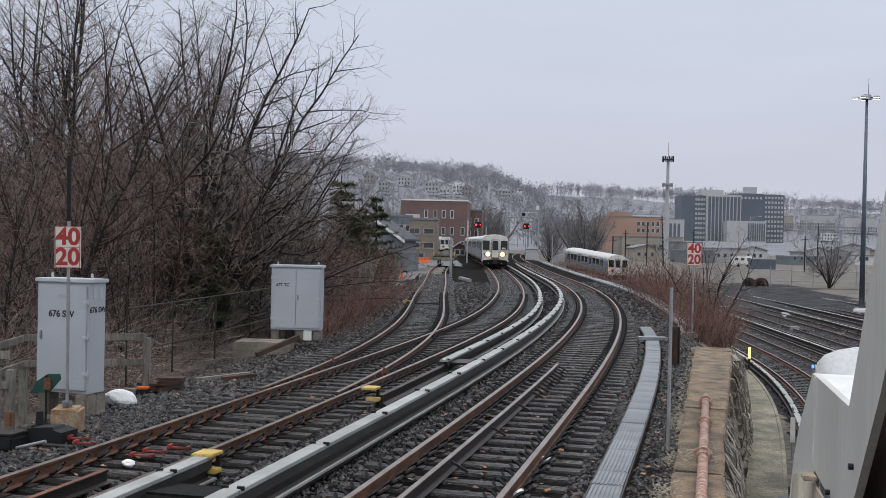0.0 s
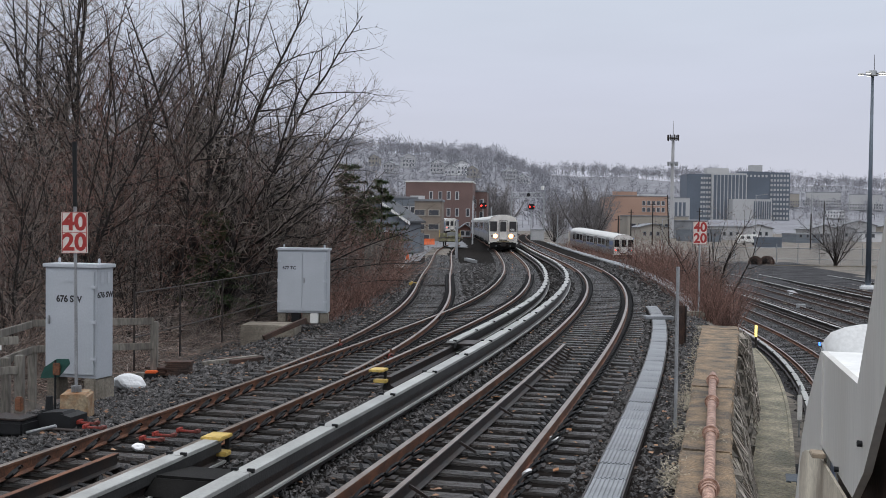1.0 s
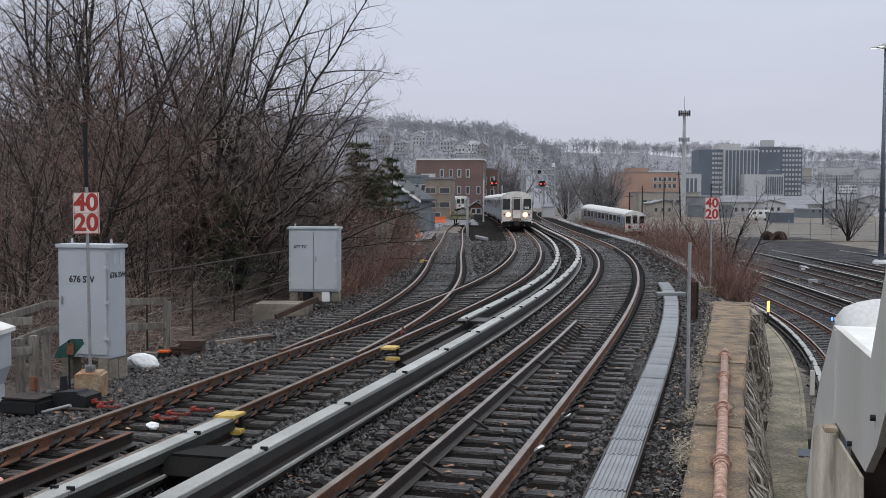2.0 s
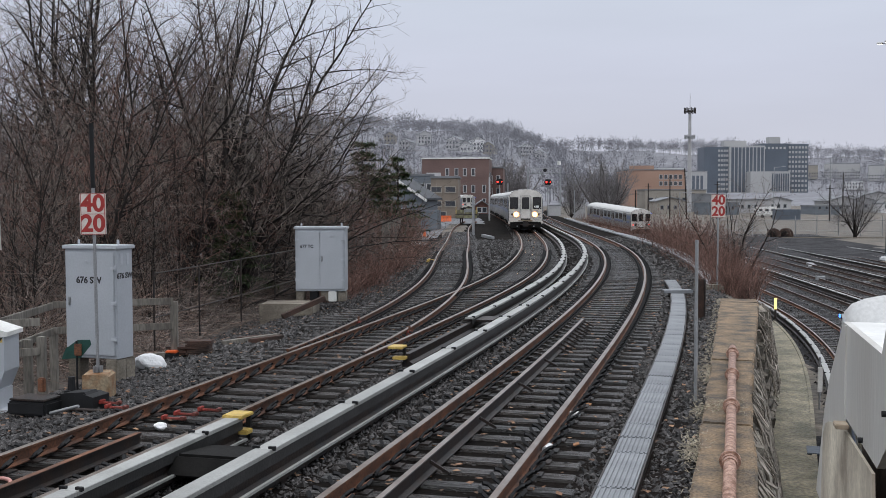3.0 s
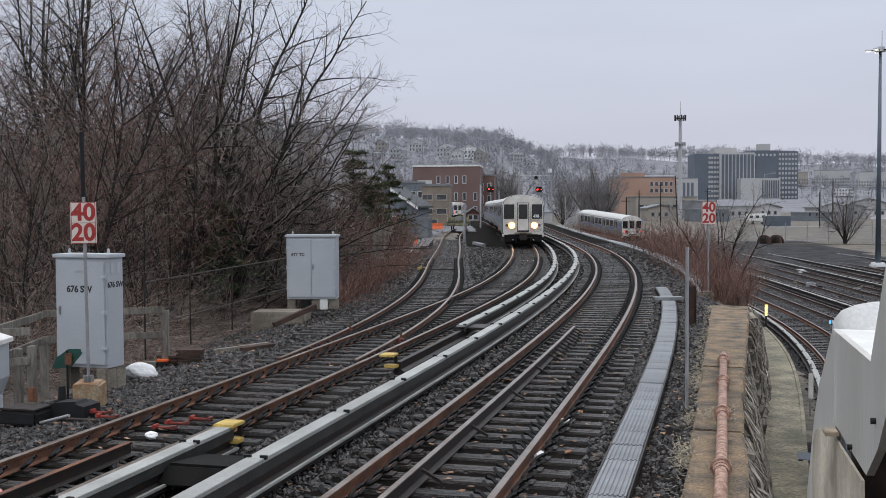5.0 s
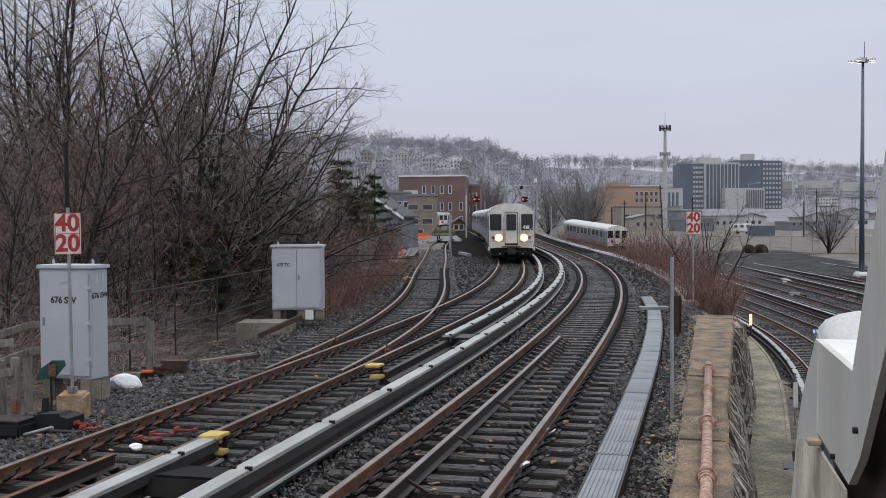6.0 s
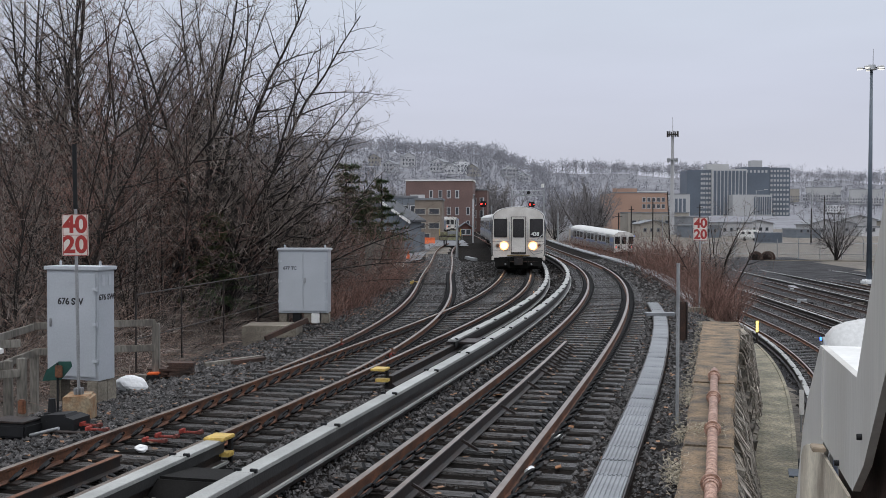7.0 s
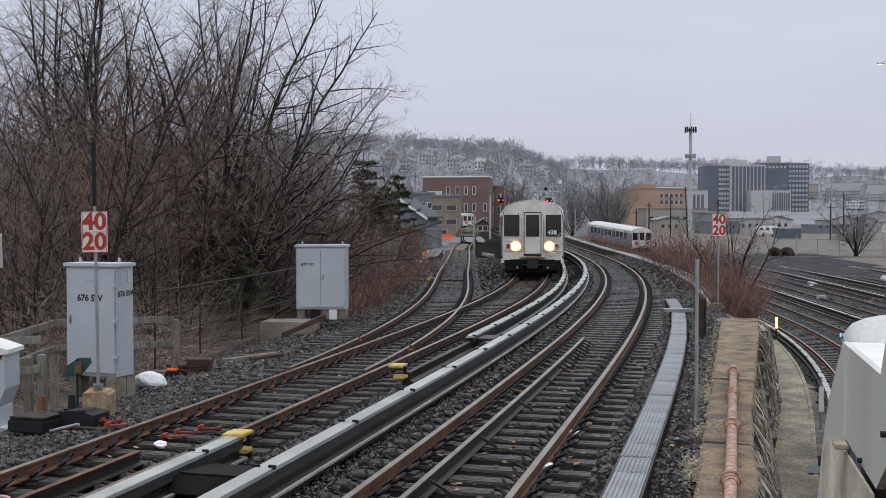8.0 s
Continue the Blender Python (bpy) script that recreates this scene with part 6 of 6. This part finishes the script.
# tangled brush under the trees, red brush on the bank
def shrub(name, m, label, seed, n, h, r, twig, group, lean=.35, arch=.0):
    th = empty(name, m, label, "shrub", group)
    rr = random.Random(seed)
    segs = []
    for i in range(n):
        a, d = rr.uniform(0, 6.28), rr.uniform(0, r)
        p = Vector((math.cos(a) * d, math.sin(a) * d, -.1))
        v_ = Vector((rr.gauss(0, lean), rr.gauss(0, lean), 1)).normalized()
        ln = h * rr.uniform(.45, 1.0)
        rad = rr.uniform(.006, .012)
        bend = Vector((rr.gauss(0, 1), rr.gauss(0, 1), -.6)) * arch
        n_s = 6 if arch else 4
        for k in range(n_s):
            v_ = (v_ + bend + Vector((rr.gauss(0, .14), rr.gauss(0, .14), rr.gauss(0, .08)))).normalized()
            q = p + v_ * ln / n_s
            segs.append((*p, *q, rad, rad * .85))
            if k > 0:
                for t in range(2):
                    w_ = (v_ + Vector((rr.gauss(0, .6), rr.gauss(0, .6), rr.gauss(0, .45)))).normalized()
                    segs.append((*q, *(q + w_ * ln * rr.uniform(.08, .26)), rad * .55, .003))
            p, rad = q, rad * .85
    v, f = tubes(segs, 3)
    mesh_ob("growth", v, f, twig, th)
    return th


sh = [shrub("shrub", pose(-7.9, 25.6, -1), "tangled bare grey-brown undergrowth", 1, 105, 3.2, 1.5, TWIG, "undergrowth behind the fence", .9, .22),
      shrub("shrub", pose(-8.6, 27.6, -1), "tangled bare brown undergrowth", 2, 105, 3.8, 1.7, BRUSH, "undergrowth behind the fence", .9, .26),
      shrub("shrub", pose(-2.7, 39, -.7), "low reddish bare brush beside the siding", 3, 170, 1.3, .9, REDTWIG, "red brush", .45)]
for i in range(44):
    y = 21.5 + 31 * ((i * .618) % 1)
    x = np.interp(y, [21, 24, 35, 50], [-9.6, -8.2, -5.9, -4.6]) - .9 - 6.5 * rng.random() ** 1.4
    q_ = rng.uniform(.8, 1.45)
    x -= 1.2 * (y < 33) * (q_ - .6)
    c_ = copy_thing(sh[i % 2], pose(x, y, ground_at(x, y) - .1, 0, 0, rng.uniform(0, 360)))
    c_.scale = (q_, q_, q_)
for x, y, q_ in ((-5.2, 44, 2.3), (-4.9, 47, 2.6), (-4.5, 50, 2.5), (-4.3, 53, 2.4), (-5.6, 49, 2.9), (-3.6, 58, 2.7), (-3.2, 62, 2.8), (-2.9, 66, 2.6), (-3.9, 54, 2.6), (-2.9, 59, 1.8), (-2.6, 63, 1.6)):
    c_ = copy_thing(sh[2], pose(x, y, ground_at(x, y) - .1, 0, 0, x * 70))
    c_.scale = (q_ * .8, q_ * .8, q_)
for x, y, q_ in ((-4.6, 47, 1.3), (-4.4, 51, 1.5), (-3.9, 55, 1.4), (-3.7, 60, 1.35), (-3.4, 65, 1.3)):
    c_ = copy_thing(sh[1], pose(x, y, ground_at(x, y) - .1, 0, 0, x * 50))
    c_.scale = (q_, q_, q_)
for x, y in ((-3.2, 36), (-2.9, 41.5), (-2.7, 44), (-2.3, 47.5), (-2.0, 50), (-2.0, 53), (-1.9, 57), (-1.7, 61), (-3.1, 45.5), (-3.5, 33.8), (-3.3, 42.5), (-2.6, 46.2), (-2.9, 48.6)):
    copy_thing(sh[2], pose(x, y, ground_at(x, y) - .1, 0, 0, rng.uniform(0, 360)))
bs = [shrub("shrub", pose(12.3, 52, -1.6), "dense bare red-brown brush on the bank", 5, 105, 2.3, 1.2, REDTWIG, "red brush", .3),
      shrub("shrub", pose(13.4, 56, -1.8), "dense bare red-brown brush on the bank", 6, 105, 2.2, 1.4, REDTWIG, "red brush", .35)]
for i in range(66):
    t = i / 66
    y = 33 + 92 * t ** 1.35 + rng.uniform(-1, 1)
    xa = float(np.interp(y, LINE_A.y, LINE_A.x))
    x = xa + rng.uniform(3.3, 4.0 if y < 50 else 6.4)
    c_ = copy_thing(bs[i % 2], pose(x, y, ground_at(x, y) - .15, 0, 0, rng.uniform(0, 360)))
    s = rng.uniform(.7, 1.2) * float(np.interp(y, [40, 50, 62, 78, 95], [.72, 1.0, 1.2, .85, .8]))
    c_.scale = (s, s, s)

tree("bare_tree", pose(12.4, 45.5, ground_at(12.4, 45.5)), "small many-stemmed bare tree on the bank", 33, ring_limbs(4, 9, (4, 34), (3.9, 5.4)), r0=.14, group="bare trees by the yard", kids=(2.4, 4, 7))
lone = tree("bare_tree", pose(58.5, 152, ground_at(58.5, 152)), "wide bare tree standing in the dead grass", 41, ring_limbs(6, 11, (4, 44), (6.4, 9.6)), r0=.17, group="bare trees by the yard", twig=FARTWIG, fine=.014)
for x, y, s in ((92, 200, .9), (30, 250, 1.1), (41, 262, 1.2)):
    c_ = copy_thing(lone, pose(x, y, ground_at(x, y), 0, 0, x * 7))
    c_.scale = (s, s, s)
big = tree("bare_tree", pose(49, 345, ground_at(49, 345)), "large dense bare tree in the distance", 55, ring_limbs(7, 11, (5, 48), (12, 17)), r0=.4, group="distant bare trees", twig=FARTWIG, bark=FARTWIG, kids=(1.5, 2.0, 2.4), fine=.045)
for x, y, s, rot in ((55, 350, 1.1, 40), (44, 360, .9, 100), (60, 370, .8, 160), (22, 395, 1.15, 70), (27, 400, 1.1, 220), (17, 410, 1.0, 10), (32, 420, .9, 130), (-8, 330, .9, 200)):
    c_ = copy_thing(big, pose(x, y, ground_at(x, y) - .5, 0, 0, rot))
    c_.scale = (s, s, s)


# evergreens beside the siding
def pine(name, m, label, seed, h, w):
    th = empty(name, m, label, "tree", "evergreens")
    rr = random.Random(seed)
    limbs, nv, nf = [(0, 0, 0, 0, 0, h, .11, .02)], [], []
    lv = int(h / .5)
    for i in range(lv):
        z = .6 + (h - .7) * i / lv
        reach0 = w * (1 - .80 * i / lv) * (1.15 if i % 2 else .75)
        for k in range(9):
            a = rr.uniform(0, 6.28)
            z += rr.uniform(-.08, .08)
            reach = reach0 * rr.uniform(.4, 1.3)
            d = Vector((math.cos(a), math.sin(a), rr.uniform(-.12, .16)))
            e = Vector((0, 0, z)) + d * reach
            limbs.append((0, 0, z, *e, .03, .008))
            for t in np.linspace(.3, 1, int(5 + reach * 4)):
                q = Vector((0, 0, z)) + d * reach * t
                for s in range(15):
                    n_ = (d * .5 + Vector((rr.gauss(0, .7), rr.gauss(0, .7), rr.gauss(.15, .4)))).normalized() * rr.uniform(.16, .36)
                    sd = n_.cross(Vector((0, 0, 1))).normalized() * .035
                    b0 = len(nv)
                    nv += [tuple(q - sd), tuple(q + sd), tuple(q + n_)]
                    nf.append((b0, b0 + 1, b0 + 2))
    v, f = tubes(limbs, 4)
    mesh_ob("trunk", v, f, BARK, th)
    mesh_ob("crown", nv, nf, NEEDLE, th)
    return th


p1 = pine("pine_tree", pose(-2.95, 72, -.9), "dark green pine with layered boughs by the siding", 4, 6.7, 2.3)
pine("pine_tree", pose(-4.3, 58, -.9), "ragged dark green pine with a thin top", 9, 7.0, 2.2)
for x, y, rot, s in ((-3.7, 65, 120, .85), (-3.4, 61, 40, .75), (-4.3, 60, 220, .85), (-7.2, 36.5, 80, .6)):
    c_ = copy_thing(p1, pose(x, y, -.9, 0, 0, rot))
    c_.scale = (s * 1.1, s * 1.1, s)

# wet service road beside the siding
rv, rf = [], []
for j, y in enumerate(np.arange(84, 178, 2.0)):
    xc_ = float(np.interp(y, LINE_C.y, LINE_C.x)) if y < 112 else float(np.interp(112, LINE_C.y, LINE_C.x)) + (y - 112) * .03
    for k in range(7):
        x = xc_ - 1.7 - k * .5
        rv.append((x, float(y), ground_at(x, float(y)) + .03))
    if j:
        rf += [((j - 1) * 7 + k, j * 7 + k, j * 7 + k + 1, (j - 1) * 7 + k + 1) for k in range(6)]
tagged(mesh_ob("road", rv, rf, ASPHALT), "wet grey asphalt service road beside the siding", "road", kind="structure")

# woods on the hill, their grey already lifted for haze
r_ = np.random.RandomState(7)
segs = []
for i in range(3500):
    y = 450 + 850 * r_.rand() ** 1.15
    x = (r_.rand() * 1.25 - .42) * y * .55
    if i > 1900:
        x = r_.uniform(-170, 560)
        y = float(np.interp(x, [50, 130], [1040, 1260])) - (130 if i > 2700 else 420) * r_.rand() ** 1.3
    if x > .225 * y and y < 880:
        continue
    z = ground_at(x, y)
    h = r_.uniform(9, 15) * (1 if i <= 1900 else r_.uniform(.85, 1.3))
    segs.append((x, y, z, x, y, z + h * .6, .16, .08))
    wide = h * r_.uniform(.30, .48)
    for k in range(22 if i <= 1900 else 30):
        d_ = r_.normal(0, 1, 3) + (0, 0, .25)
        d_ /= np.linalg.norm(d_)
        c0 = np.array((x, y, z + h * .58))
        rad_ = np.array((wide, wide, h * .42))
        p_ = c0 + d_ * rad_ * r_.uniform(.15, .8)
        q = p_ + (d_ + r_.normal(0, .35, 3)) * rad_ * r_.uniform(.18, .4)
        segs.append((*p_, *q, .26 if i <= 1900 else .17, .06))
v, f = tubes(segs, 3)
tagged(mesh_ob("hill_woods", v, f, HAZEWOOD), "leafless woods covering the distant hill, coloured pale grey for haze", "woods", kind="stuff")

# ---- loose ballast stones ----
r_ = np.random.RandomState(3)


def scatter(n, ylo, yhi, power, size):
    y = ylo + (yhi - ylo) * r_.rand(n) ** power
    xa = np.interp(y, LINE_A.y, LINE_A.x)
    xl = np.minimum(np.interp(y, LINE_B.y, LINE_B.x), np.where(y > 20, np.interp(y, LINE_C.y, LINE_C.x), 1e3)) - 5.6
    xr = np.where(y < WALL_END, np.minimum(wall_x(y), xa + 3.6), xa + 3.2)
    x = xl + (xr - xl) * r_.rand(n)
    return x, y, size * (.6 + .8 * r_.rand(n))


sx_, sy_, ss_ = [np.concatenate(q) for q in zip(scatter(80000, 8.6, 20, 1.0, .032), scatter(38000, 20, 42, 1.15, .046), scatter(11000, 42, 80, 1.2, .07))]
yy_ = 26 + 66 * r_.rand(16000)
xx_ = np.interp(yy_, LINE_D.y, LINE_D.x) + r_.uniform(-1.9, 20, 16000)
sx_, sy_, ss_ = np.r_[sx_, xx_], np.r_[sy_, yy_], np.r_[ss_, .075 * (.6 + .8 * r_.rand(16000))]
sz_ = ground_z(sx_, sy_) - .012 + ss_ * r_.uniform(-.2, .5, len(ss_))
for ln in (LINE_A, LINE_B):
    sz_ -= np.where(np.abs(sx_ - np.interp(sy_, ln.y, ln.x)) < 1.25, .03, 0)
# keep the tie tops and rails mostly clear
for ln, zz in ((LINE_A, Z_A), (LINE_B, Z_B)):
    off = (sx_ - np.interp(sy_, ln.y, ln.x)) * np.cos(np.interp(sy_, ln.y, ln.h))
    s_al = np.interp(sy_, ln.y, ln.s)
    on_tie = (np.abs(off) < 1.3) & (((s_al - ln.s_of_y(6) + .115) % .54) < .23)
    near_rail = np.abs(np.abs(off) - .752) < .09
    keep = ~((on_tie & (r_.rand(len(sx_)) > .07)) | near_rail)
    sx_, sy_, ss_, sz_ = sx_[keep], sy_[keep], ss_[keep], sz_[keep]
off = sx_ - np.interp(sy_, TL.y, TL.x)
keep = ~((np.abs(off) < .24) & (sy_ < 36))
sx_, sy_, ss_, sz_ = sx_[keep], sy_[keep], ss_[keep], sz_[keep]
octa = np.array([(1, 0, 0), (-1, 0, 0), (0, 1, 0), (0, -1, 0), (0, 0, 1), (0, 0, -1)], float)
nst = len(sx_)
jit = octa[None] * r_.uniform(.6, 1.25, (nst, 6, 1)) + r_.uniform(-.35, .35, (nst, 6, 3))
jit[:, :, 2] *= .8
verts = jit * ss_[:, None, None] + np.stack([sx_, sy_, sz_], 1)[:, None, :]
tri = np.array([(0, 2, 4), (2, 1, 4), (1, 3, 4), (3, 0, 4), (2, 0, 5), (0, 3, 5)])
faces = (np.arange(nst)[:, None, None] * 6 + tri[None]).reshape(-1, 3)
tagged(mesh_ob("ballast_stones", verts.reshape(-1, 3), faces, STONE), "loose dark wet ballast stones round the ties", "ballast", kind="stuff")


# fallen leaves caught in the ballast
lx, ly, ls = scatter(2600, 9, 40, 1.0, .036)
lz = ground_z(lx, ly) + .045
la = r_.rand(2600) * 6.28
lv = []
for k in range(4):
    a = la + k * 1.5708
    lv.append(np.stack([lx + np.cos(a) * ls, ly + np.sin(a) * ls * (.55 if k % 2 else 1), lz + r_.uniform(-.012, .02, 2600)], 1))
lv = np.stack(lv, 1).reshape(-1, 3)
tagged(mesh_ob("fallen_leaves", lv, np.arange(10400).reshape(-1, 4), mat("leaf_litter", (.21, .125, .075), .8, 0, .3, 3, 30, 0, (.10, .05, .028), piece=.8, island=True)), "small brown fallen leaves caught in the ballast", "leaves", kind="stuff")


# ---- what moves ----
def motions():
    s_end, speed = LINE_B.s_of_y(51.2), 8.4
    times = [i * .25 for i in range(33)]
    for k, c_ in enumerate(CARS):
        walk(c_, [(t, car_on_line(LINE_B, Z_B, s_end + speed * (8.0 - t) + k * 22.9)) for t in times])
    for wh in LEAD_WHEELS:
        base = wh.matrix_basis.copy()
        rows = []
        for i in range(121):
            t = i / 15
            rows.append((t, base @ Matrix.Rotation(speed * t / .43, 4, 'X')))
        walk(wh, rows)


motions()
